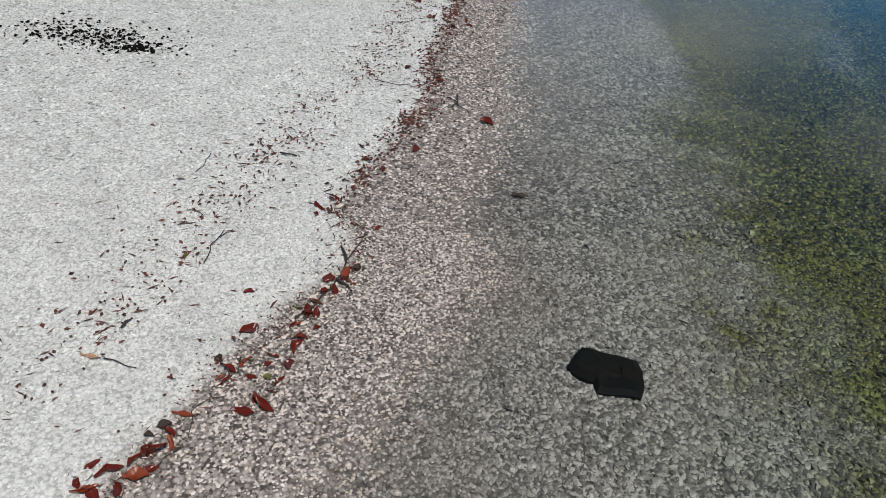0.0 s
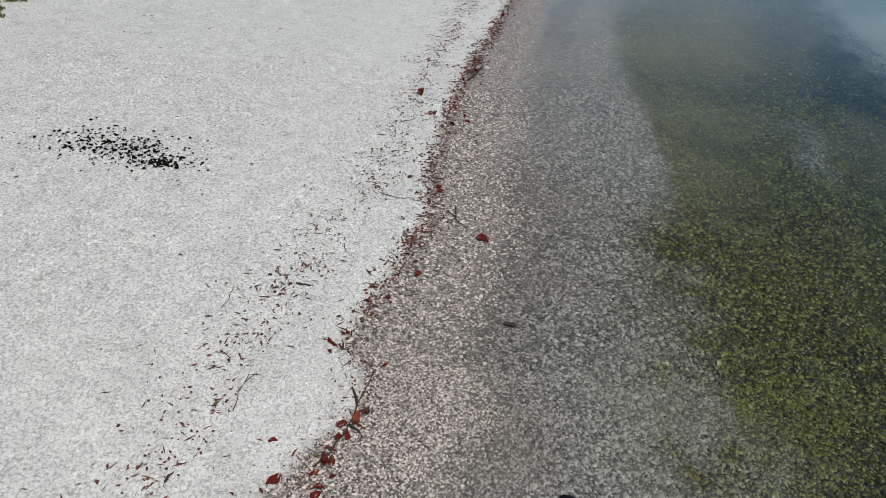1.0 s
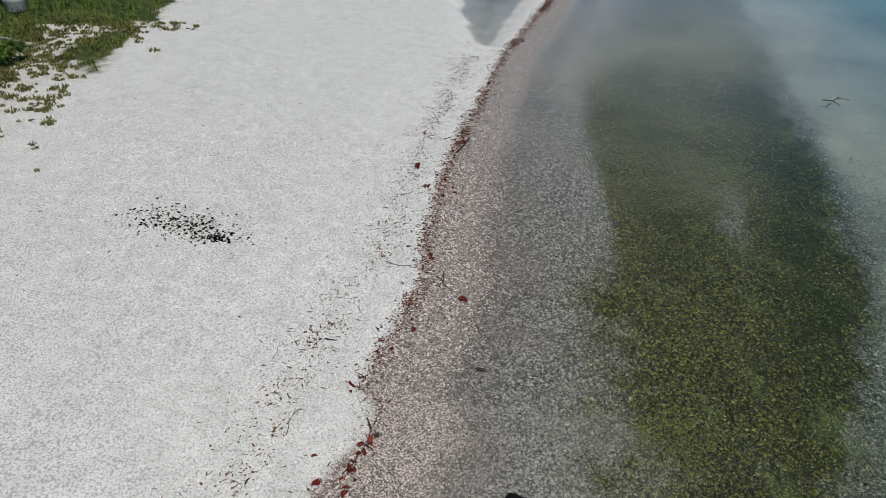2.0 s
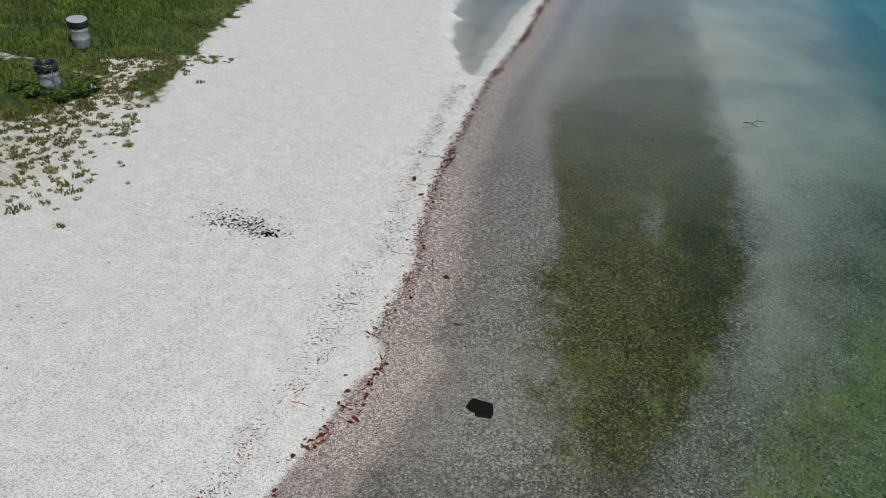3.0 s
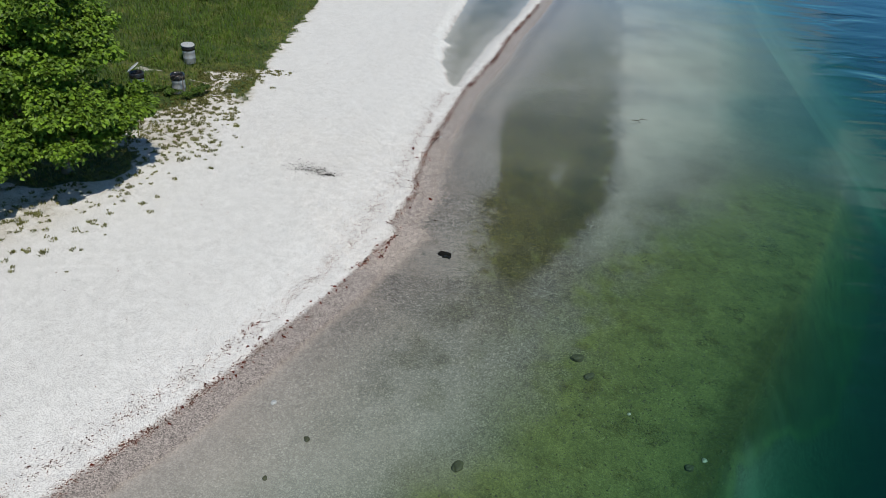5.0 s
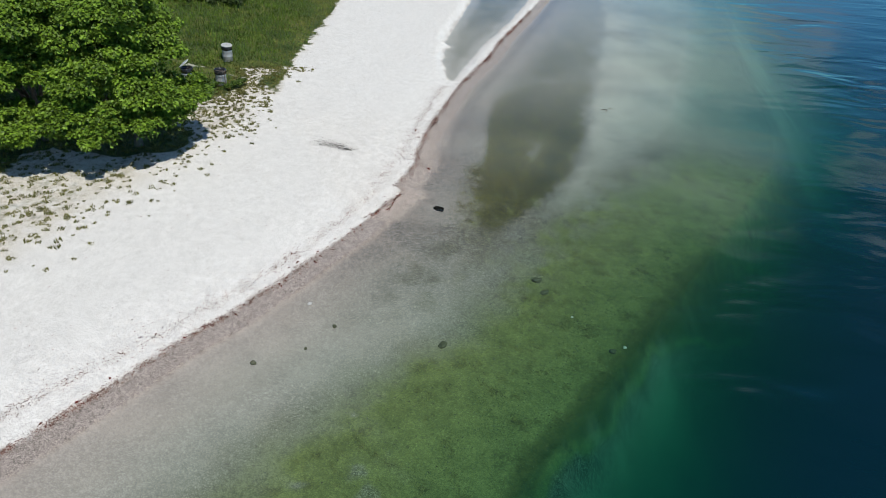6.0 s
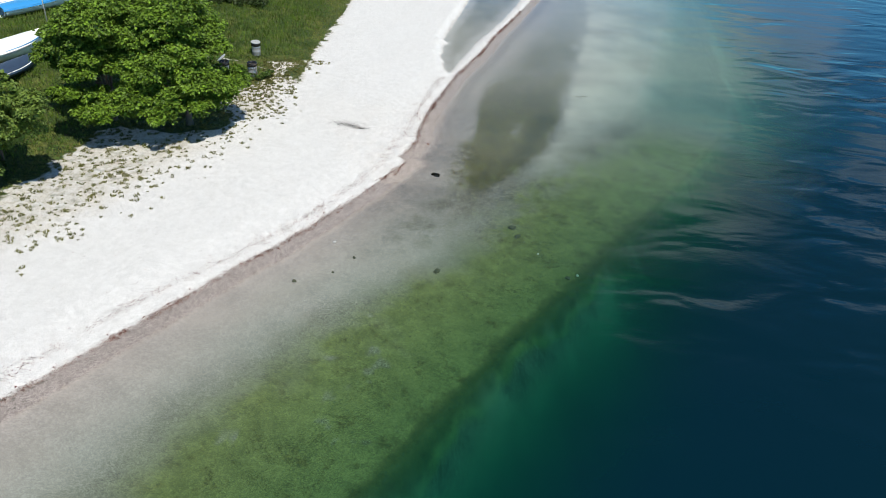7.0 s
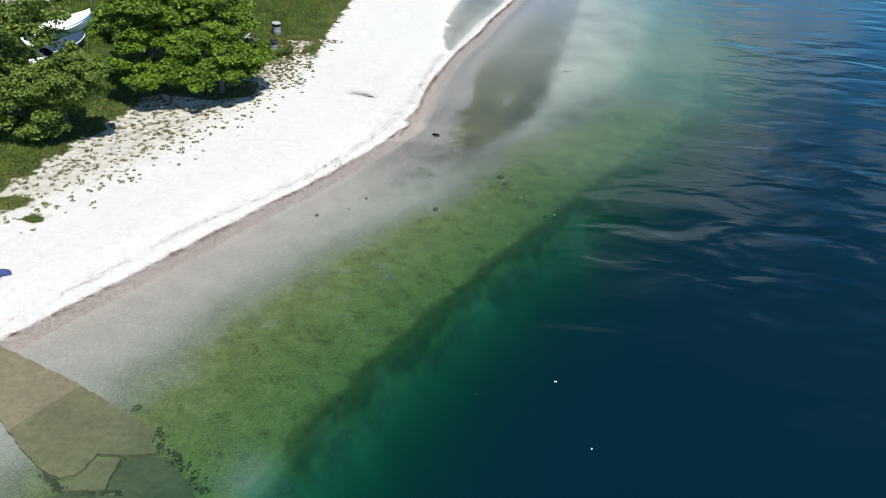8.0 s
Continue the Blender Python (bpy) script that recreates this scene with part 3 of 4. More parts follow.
slab("slab", [(-7.99, -22.99), (-7.66, -22.91), (-6.85, -22.84), (-6.44, -22.8), (-6.22, -22.96), (-5.9, -23.4), (-6.1, -24.4), (-8.2, -24.3), (-8.6, -23.2)], lambda x, y: ramp_top(x, y) - 0.1, 0.3, M_CONC_WEEDY, ramp)


# ---------------------------------------------------------------- stones
def stone(name, place, size, mat, label, seed, group="", turn=0.0):
    """A worn stone, its underside set into the bed."""
    rng = random.Random(seed)
    bm = bmesh.new()
    bmesh.ops.create_icosphere(bm, subdivisions=3, radius=1.0)
    off = Vector((rng.uniform(0, 50), rng.uniform(0, 50), rng.uniform(0, 50)))
    for v in bm.verts:
        d = v.co.normalized()
        v.co = d * (1 + 0.35 * noise.noise(d * 1.1 + off) + 0.12 * noise.noise(d * 3.2 + off))
        v.co = Vector((v.co.x * size[0], v.co.y * size[1], v.co.z * size[2]))
    me_ = bpy.data.meshes.new(name)
    bm.to_mesh(me_)
    bm.free()
    me_.materials.append(mat)
    ob = new(name, me_)
    ob.matrix_world = pose(place.x, place.y, place.z + size[2] * 0.45, 0, 0, turn)
    return tagged(ob, label, "stone", group)


def black_rock():
    """A flat two-lobed slab of dark rock in the shallows."""
    outline = [(0.78, 3.27), (0.83, 3.36), (0.895, 3.46), (0.96, 3.45), (1.03, 3.41), (1.13, 3.39), (1.235, 3.35), (1.25, 3.24), (1.24, 3.12), (1.20, 3.03),
               (1.10, 3.045), (1.0, 3.05), (0.935, 3.06), (0.925, 3.14), (0.86, 3.17), (0.80, 3.22)]
    bm = bmesh.new()
    cx, cy = 1.04, 3.24
    rings = []
    for k, lift in ((0.97, -0.16), (1.02, -0.05), (1.0, -0.02), (0.8, 0.0), (0.35, 0.002)):
        rings.append([bm.verts.new((cx + (x - cx) * k * 0.96, cy + 0.04 + (y - cy) * k * 0.94, lift + 0.016 - 0.14 * max(0.0, 3.2 - y) * (k > 0.3) + (0.012 if x < 0.95 else 0.0) * (k < 0.95) + 0.004 * math.sin(17 * x + 23 * y))) for x, y in outline])
    for a_, b_ in zip(rings, rings[1:]):
        for i in range(len(outline)):
            j = (i + 1) % len(outline)
            bm.faces.new((a_[j], a_[i], b_[i], b_[j]))
    bm.faces.new(rings[-1][::-1])
    bmesh.ops.recalc_face_normals(bm, faces=bm.faces)
    me_ = bpy.data.meshes.new("rock")
    bm.to_mesh(me_)
    bm.free()
    me_.materials.append(M_ROCK)
    return tagged(new("rock", me_), "flat black rock slab lying in the shallow water", "rock")


black_rock()
STONES = [((4.77, -1.25), (0.19, 0.13, 0.1)), ((4.99, -1.92), (0.17, 0.1, 0.08)), ((1.54, -5.28), (0.17, 0.12, 0.07)), ((-1.91, -4.84), (0.08, 0.06, 0.05)),
          ((-3.97, -6.82), (0.1, 0.08, 0.06)), ((7.0, -4.6), (0.12, 0.09, 0.07)), ((-7.28, -19.56), (0.15, 0.12, 0.08)), ((-2.6, -6.0), (0.07, 0.05, 0.03))]
for k, ((x, y), size) in enumerate(STONES):
    stone("stone", at(x, y), size, M_STONE, "dark weed-covered stone on the lake bed", 40 + k, "stones on the lake bed", 40 * k)
for k, (x, y, r) in enumerate([(7.46, -4.31, 0.07), (5.85, -3.1, 0.05), (-2.9, -3.8, 0.08)]):
    stone("pale_stone", at(x, y), (r, r * 0.8, r * 0.6), M_LID, "pale stone lying on the lake bed", 70 + k, "pale stones on the lake bed", 25 * k)
stone("stone", at(0.62, 12.62), (0.06, 0.045, 0.035), M_LID, "pale stone beside a dark stick on the wet shore", 90)


# ---------------------------------------------------------------- tubes and leaves
def tube(points, radii, sides=8):
    """Vertices and faces of a tapered tube through points."""
    verts, faces = [], []
    pts = [Vector(p) for p in points]
    for i, (p, r) in enumerate(zip(pts, radii)):
        d = (pts[min(i + 1, len(pts) - 1)] - pts[max(i - 1, 0)]).normalized()
        a_ = d.orthogonal().normalized()
        b_ = d.cross(a_)
        for k in range(sides):
            t = 2 * math.pi * k / sides
            verts.append(tuple(p + (a_ * math.cos(t) + b_ * math.sin(t)) * r))
    for i in range(len(pts) - 1):
        for k in range(sides):
            j = (k + 1) % sides
            faces.append((i * sides + k, i * sides + j, (i + 1) * sides + j, (i + 1) * sides + k))
    faces.append(tuple(range(sides))[::-1])
    faces.append(tuple(range((len(pts) - 1) * sides, len(pts) * sides)))
    return verts, faces


def unit(v):
    return v / np.maximum(np.linalg.norm(v, axis=-1, keepdims=True), 1e-9)


def leaves(centre, heading, normal, length, width, fold=0.18):
    """Folded oval leaves with a pointed tip: arrays of places, headings, normals, lengths and widths."""
    t = unit(heading)
    side = unit(np.cross(t, normal))
    n = np.cross(side, t)
    l, w_ = length[:, None], width[:, None]

    def rim(along_, half, drop):
        return centre + t * l * along_ + side * w_ * half + n * (w_ * abs(half) * 2 * fold - l * drop)
    v = np.stack([centre, rim(0.24, 0.42, 0.0), rim(0.62, 0.46, 0.05), centre + t * l - n * l * 0.16, rim(0.62, -0.46, 0.05), rim(0.24, -0.42, 0.0)], 1)
    i = np.arange(len(centre))[:, None] * 6
    f = np.concatenate([i + [0, 1, 2], i + [0, 2, 3], i + [0, 3, 4], i + [0, 4, 5]], 0)
    return v.reshape(-1, 3), f


def crown(rng, lobes, clumps, per, leaf):
    """Boughs of leaves over the lobes of a crown, with gaps between them; lobes are x, y, z, radius."""
    vs, fs, count = [], [], 0
    total = sum(r * r for *_, r in lobes)
    for lx, ly, lz, r in lobes:
        m = max(3, int(0.17 * clumps * r * r / total))
        d = unit(rng.normal(size=(m, 3)))
        d[:, 2] = np.where(d[:, 2] < -0.3, -d[:, 2] * 0.5, d[:, 2])
        d = unit(d)
        for k in range(m):
            rp = r * rng.uniform(0.2, 0.46)
            c = np.array([lx, ly, lz]) + d[k] * r * rng.uniform(0.6, 0.86)
            c[2] = max(c[2], 0.3)
            n_ = int(per * 5.2 * (rp / (0.37 * r)) ** 2)
            out = unit(d[k] * [0.8, 0.8, 0.5] + [0, 0, 0.75])
            g = unit(rng.normal(size=(n_, 3)))
            g = np.where((g @ out)[:, None] < -0.1, -g, g)
            p = c + g * (rp * rng.uniform(0.72, 1.1, n_) * (1 + 0.25 * np.sin(5 * g[:, 0] + k) * np.cos(5 * g[:, 1] + lx)))[:, None] * np.array([1.2, 1.2, 0.5])
            head = unit(g * [1, 1, 0.2] + [0, 0, -0.35] + rng.normal(size=(n_, 3)) * 0.5)
            nor = unit(g * 0.55 + [0, 0, 0.75] + rng.normal(size=(n_, 3)) * 0.38)
            ln = leaf * rng.uniform(0.7, 1.35, n_)
            v, f = leaves(p, head, nor, ln, ln * rng.uniform(0.7, 1.0, n_))
            vs.append(v), fs.append(f + count)
            count += len(v)
        n_ = int(m * per * 0.8)
        g = unit(rng.normal(size=(n_, 3))) * (r * rng.uniform(0.25, 0.72, n_))[:, None]
        ln = leaf * rng.uniform(0.8, 1.4, n_)
        v, f = leaves(np.array([lx, ly, lz]) + g * [1, 1, 0.85], rng.normal(size=(n_, 3)), unit(rng.normal(size=(n_, 3)) + [0, 0, 0.8]), ln, ln * 0.8)
        vs.append(v), fs.append(f + count)
        count += len(v)
    return np.concatenate(vs), np.concatenate(fs)


def tree(name, base, lobes, clumps, per, leaf, mat, label, seed, category="tree", girth=0.16):
    """A tree with a forked trunk, a limb to every lobe, and a crown of leaves. Lobes are in world metres."""
    rng = np.random.default_rng(seed)
    foot = at(*base)
    ob = thing(name, foot, label, category)
    local = [(x - foot.x, y - foot.y, z - foot.z, r) for x, y, z, r in lobes]
    fork = Vector((0.05, 0.0, 1.0))
    v, f = tube([(0, 0, -0.15), (0.02, 0.01, 0.25), (0.0, 0.04, 0.6), fork], [girth * 1.5, girth * 1.1, girth, girth * 0.9], 10)
    part_mesh("trunk", mesh_of("trunk", v, f, M_BARK, False), ob)
    for lx, ly, lz, r in local:
        end = Vector((lx, ly, lz))
        mid = fork.lerp(end, 0.5) + Vector((rng.uniform(-0.3, 0.3), rng.uniform(-0.3, 0.3), 0.35))
        v, f = tube([fork - Vector((0, 0, 0.1)), fork.lerp(mid, 0.5) + Vector((0, 0, 0.1)), mid, end], [girth * 0.6, girth * 0.45, girth * 0.32, girth * 0.12], 7)
        part_mesh("limb", mesh_of("limb", v, f, M_BARK, False), ob)
    v, f = crown(rng, local, clumps, per, leaf)
    part_mesh("crown", mesh_of("crown", v, f, mat), ob)
    return ob


tree("broadleaf_tree", (-12.6, 6.6), [(-12.5, 6.1, 6.1, 1.75), (-11.5, 6.7, 4.6, 1.35), (-10.5, 7.2, 2.9, 1.15), (-11.2, 5, 3.2, 1.3), (-12.9, 4.5, 4, 1.3), (-14, 4.2, 3.1, 1.15),
      (-12.1, 4.2, 2.8, 0.95), (-10.3, 5.1, 3.05, 0.85), (-12.6, 8.2, 5.2, 1.75), (-13.8, 5.4, 5.6, 1.5), (-12.2, 5.4, 4.9, 1.2), (-14, 3.1, 2.6, 0.95), (-12.3, 3.2, 2.45, 0.85), (-11, 4.1, 2.45, 0.8), (-13.1, 3.5, 2.35, 0.8), (-9.95, 5.8, 2.75, 0.75), (-10.1, 4.9, 2.6, 0.75), (-14.6, 5.6, 4.3, 1.1), (-14.4, 4.3, 4.2, 0.85)], 1500, 54, 0.13, M_LEAF, "round bushy tree with dense bright green leaves beside the beach", 5)
tree("broadleaf_tree", (-16.6, 6.3), [(-15.8, 5, 6, 1.65), (-17.2, 5.4, 5, 1.5), (-16.9, 4.3, 3.9, 1), (-15.7, 3.5, 2.8, 0.9), (-18, 5.6, 4.5, 1), (-16, 7.8, 5.8, 1.8),
      (-17.8, 7.6, 4.8, 1.5), (-16.1, 4.1, 4.4, 1.1), (-15.9, 2.6, 2.4, 0.85), (-18.7, 6.2, 4, 1.15), (-17, 3.3, 3.05, 0.8)], 1300, 54, 0.13, M_LEAF, "tall bushy broadleaf tree with dark gaps between its branches", 6)
tree("pale_tree", (-20.4, -1.0), [(-17.3, -2.2, 4.3, 1.15), (-19.0, -2.0, 3.4, 1.35), (-20.8, -2.2, 3.0, 1.5), (-22.4, -2.0, 4.2, 1.6), (-18.4, -1.0, 3.0, 1.0), (-16.2, -2.0, 4.4, 0.95), (-16.9, -1.7, 3.3, 1.1), (-18.2, -2.4, 2.4, 0.9), (-20.6, -1.2, 4.4, 1.3), (-18.6, -2.5, 1.5, 0.85), (-20.3, -2.7, 1.4, 0.95), (-22.2, -2.6, 1.6, 1.0)],
     1050, 40, 0.125, M_LEAF2, "low spreading tree with pale green leaves over shaded grass", 7, girth=0.12)
tree("young_tree", (-19.3, 0.4), [(-17.7, -1.8, 6.0, 0.75), (-19.6, -1.9, 6.5, 1.0), (-20.8, -1.8, 5.9, 0.9), (-16.9, -2.2, 5.5, 0.6), (-18.2, -1.8, 7.5, 0.8), (-17.2, -1.8, 7.1, 0.6), (-18.9, -1.8, 6.5, 0.9), (-20.2, -1.8, 7.3, 0.8)], 480, 13, 0.15, M_LEAF2, "thin young tree with sparse pale leaves before the boats", 8, girth=0.06)
for k, (x, y) in enumerate([(-19.4, 28.6), (-17.5, 29.0), (-15.6, 29.4), (-21.3, 28.6)]):
    tree("shrub", (x, y), [(x, y, 0.9, 1.15), (x + 0.6, y + 0.5, 1.2, 0.9)], 110, 20, 0.17, M_HEDGE, "dark rounded shrub at the far side of the meadow", 20 + k, "shrub", 0.05)
tree("shrub", (-11.0, 14.4), [(-10.6, 14.9, 0.6, 0.42), (-10.75, 14.4, 0.55, 0.4), (-11.3, 14.15, 0.5, 0.4), (-11.9, 14.3, 0.55, 0.42), (-12.3, 14.7, 0.5, 0.35)], 70, 26, 0.075, M_SHADE, "low dark green shrub growing round a litter bin", 31, "shrub", 0.02)


# ---------------------------------------------------------------- litter bins
def lathe(profile, sides=28, wobble=None):
    """Turned body from (radius, height) pairs, closed at both ends where the radius is not 0."""
    bm = bmesh.new()
    rings = []
    for k, (r, z) in enumerate(profile):
        rings.append([bm.verts.new((r * math.cos(t) * (1 + (wobble(k, i) if wobble else 0)), r * math.sin(t) * (1 + (wobble(k, i) if wobble else 0)), z + (0.5 * r * wobble(k + 3, i) if wobble else 0)))
                      for i, t in enumerate(2 * math.pi * j / sides for j in range(sides))])
    for a_, b_ in zip(rings, rings[1:]):
        for i in range(sides):
            j = (i + 1) % sides
            bm.faces.new((a_[i], a_[j], b_[j], b_[i]))
    bm.faces.new(rings[0][::-1])
    bm.faces.new(rings[-1])
    bmesh.ops.recalc_face_normals(bm, faces=bm.faces)
    return bm


def litter_bin(x, y, label, lid, seed):
    ob = thing("litter_bin", at(x, y, -0.02), label, "litter bin", "litter bins on the meadow")
    rng = random.Random(seed)
    part("body", lathe([(0.285, 0.0), (0.29, 0.01), (0.29, 0.27), (0.298, 0.285), (0.29, 0.30), (0.29, 0.55), (0.298, 0.565), (0.29, 0.58), (0.29, 0.84), (0.30, 0.85), (0.30, 0.87), (0.275, 0.87), (0.275, 0.3)]), M_ZINC, ob)
    table = [[rng.uniform(-0.035, 0.035) for _ in range(28)] for _ in range(16)]
    part("bag", lathe([(0.315, 0.66), (0.318, 0.72), (0.316, 0.80), (0.318, 0.875), (0.30, 0.90), (0.27, 0.885), (0.25, 0.75), (0.2, 0.5)], 28, lambda k, i: table[k][i]), M_BAG, ob, "crumpled black plastic liner")
    if lid:
        cover = part("lid", lathe([(0.30, 0.0), (0.325, 0.005), (0.325, 0.03), (0.30, 0.045), (0.26, 0.035), (0.1, 0.055), (0.02, 0.06)]), M_LID, ob, "round grey lid")
        cover.matrix_local = lid
        part("grip", lathe([(0.03, 0.055), (0.035, 0.07), (0.03, 0.085), (0.01, 0.09)], 10), M_LID, cover)
    return ob


litter_bin(-12.1, 18.65, "galvanised litter bin with its grey lid on, in tall grass", pose(0, 0, 0.89, 5, 4, 0), 1)
litter_bin(-12.95, 14.3, "galvanised litter bin with its lid propped open", pose(-0.17, 0.16, 1.03, 6, -38, 0), 2)
litter_bin(-11.35, 14.85, "open galvanised litter bin with a black plastic liner", None, 3)


# ---------------------------------------------------------------- boats on land
def boat(name, place, turn, length, beam, height, hull_mat, label, stripe=None, cover=None, tilt=0.0):
    """An open rowing boat resting on its keel."""
    ob = thing(name, place, label, "boat", "boats laid up behind the trees")
    ob.matrix_world = pose(place.x, place.y, place.z, 0, tilt, turn)
    n_, m_ = 15, 9

    def section(u, grow=0.0, low=0.0):
        w_ = beam / 2 * (1 - max(0.0, (u - 0.35) / 0.65) ** 2.4) * (0.8 + 0.2 * min(1, u / 0.3)) + grow
        keel = 0.02 + height * 0.55 * max(0, (u - 0.7) / 0.3) ** 2
        rail = height * (0.85 + 0.25 * u * u)
        row = []
        for k in range(m_):
            a_ = math.pi * (k / (m_ - 1) - 0.5)
            row.append((w_ * math.sin(a_), keel + low + (rail - keel - low) * (1 - math.cos(a_)) ** 0.75))
        return row
    bm = bmesh.new()
    rings = [[bm.verts.new((x, length * (u - 0.5), z)) for x, z in section(u)] for u in (i / (n_ - 1) for i in range(n_))]
    inner = [[bm.verts.new((x, length * (u * 0.985 - 0.488), z + 0.002)) for x, z in section(u, -0.03, 0.04)] for u in (i / (n_ - 1) * 0.97 for i in range(n_))]
    for rows, flip in ((rings, False), (inner, True)):
        for a_, b_ in zip(rows, rows[1:]):
            for k in range(m_ - 1):
                q = (a_[k], a_[k + 1], b_[k + 1], b_[k])
                bm.faces.new(q[::-1] if flip else q)
    for k in (0, m_ - 1):
        for i in range(n_ - 1):
            bm.faces.new((rings[i][k], rings[i + 1][k], inner[i + 1][k], inner[i][k]))
    for k in range(m_ - 1):
        bm.faces.new((rings[0][k], inner[0][k], inner[0][k + 1], rings[0][k + 1]))
        bm.faces.new((rings[-1][k], inner[-1][k], inner[-1][k + 1], rings[-1][k + 1]))
    bmesh.ops.recalc_face_normals(bm, faces=bm.faces)
    part("hull", bm, hull_mat, ob)
    for u in (0.25, 0.55):
        x_, z_ = section(u)[-1]
        bm = bmesh.new()
        bmesh.ops.create_cube(bm, size=1.0, matrix=Matrix.Translation((0, length * (u - 0.5), z_ - 0.12)) @ Matrix.Diagonal((2 * x_ - 0.07, 0.24, 0.03, 1)))
        bmesh.ops.bevel(bm, geom=bm.edges[:], offset=0.008, segments=1, affect="EDGES")
        part("thwart", bm, M_WHITE, ob, flat=True)
    for side in (-1, 1):
        rail = [(section(i / 12 * 0.97)[-1][0] * side, length * (i / 12 * 0.985 - 0.49), section(i / 12 * 0.97)[-1][1] + 0.012) for i in range(13)]
        v, f = tube(rail, [0.03] * 13, 6)
        part_mesh("gunwale", mesh_of("gunwale", v, f, stripe or M_WHITE, False), ob)
    if cover:
        bm = bmesh.new()
        rows = []
        for i in range(n_):
            u = i / (n_ - 1)
            x_, z_ = section(u)[-1]
            rows.append([bm.verts.new((x_ * 1.06 * s_, length * (u - 0.5) * 1.01, z_ + 0.05 + (0.22 * (1 - s_ * s_) - 0.14 * (abs(s_) > 0.95)))) for s_ in (-1, -0.94, -0.5, 0, 0.5, 0.94, 1)])
        for a_, b_ in zip(rows, rows[1:]):
            for k in range(6):
                bm.faces.new((a_[k], a_[k + 1], b_[k + 1], b_[k]))
        part("cover", bm, cover, ob, "fitted tarpaulin")
    return ob


boat("rowing_boat", at(-25.1, 12.0), -20, 5.4, 2.0, 1.0, M_WHITE, "white rowing boat with a blue rail under a white cover", M_BLUE, M_WHITE)
boat("rowing_boat", at(-23.5, 9.3), -14, 3.6, 1.5, 0.6, M_TARP, "dark blue boat under a blue tarpaulin", None, M_TARP)
boat("rowing_boat", at(-28.9, 22.9), -26, 6.5, 1.7, 0.8, M_WHITE, "white and bright blue boat lying on the grass", M_BLUE, M_BLUE)
boat("rowing_boat", at(-30.7, 23.9), -26, 6.5, 1.7, 0.8, M_WHITE, "white boat with blue rails lying on the grass", M_BLUE, M_WHITE)
boat("skiff", at(-24.2, 6.4), -35, 3.0, 1.2, 0.4, M_LID, "small pale grey skiff behind the shrubs", None)
mast = thing("pole", at(-25.4, 17.2), "thin grey pole standing among the boats", "pole")
v, f = tube([(0, 0, -0.1), (0, 0, 2.0), (0.02, 0, 4.6)], [0.045, 0.04, 0.03], 8)
part_mesh("shaft", mesh_of("shaft", v, f, M_MAST, False), mast)
v, f = tube([(0.02, 0, 4.6), (0.02, 0, 4.66)], [0.05, 0.03], 8)
part_mesh("cap", mesh_of("cap", v, f, M_MAST, False), mast)


# ---------------------------------------------------------------- cloth on the pebbles
def cloth(place):
    rng = np.random.default_rng(4)
    k = 22
    u, v_ = np.meshgrid(np.linspace(-1, 1, k), np.linspace(-1, 1, k))
    x = u * 0.42 + 0.1 * np.sin(3 * v_)
    y = v_ * 0.22 + 0.06 * np.sin(4 * u)
    z = 0.05 + 0.05 * np.abs(np.sin(5 * u + 2 * v_)) + 0.06 * np.exp(-3 * (u * u + v_ * v_)) - 0.035 * np.maximum(np.abs(u), np.abs(v_)) ** 4 + rng.uniform(0, 0.006, u.shape)
    i = (np.arange(k - 1)[:, None] * k + np.arange(k - 1)).ravel()
    ob = new("towel", mesh_of("towel", np.stack([x.ravel(), y.ravel(), z.ravel()], 1), np.stack([i, i + 1, i + k + 1, i + k], 1), M_NAVY, False))
    m = ob.modifiers.new("thick", "SOLIDIFY")
    m.thickness = 0.012
    ob.matrix_world = pose(place.x, place.y, place.z, 0, 0, -20)
    return tagged(ob, "crumpled navy blue towel lying on the white pebbles", "towel")


cloth(at(-15.15, -13.5))


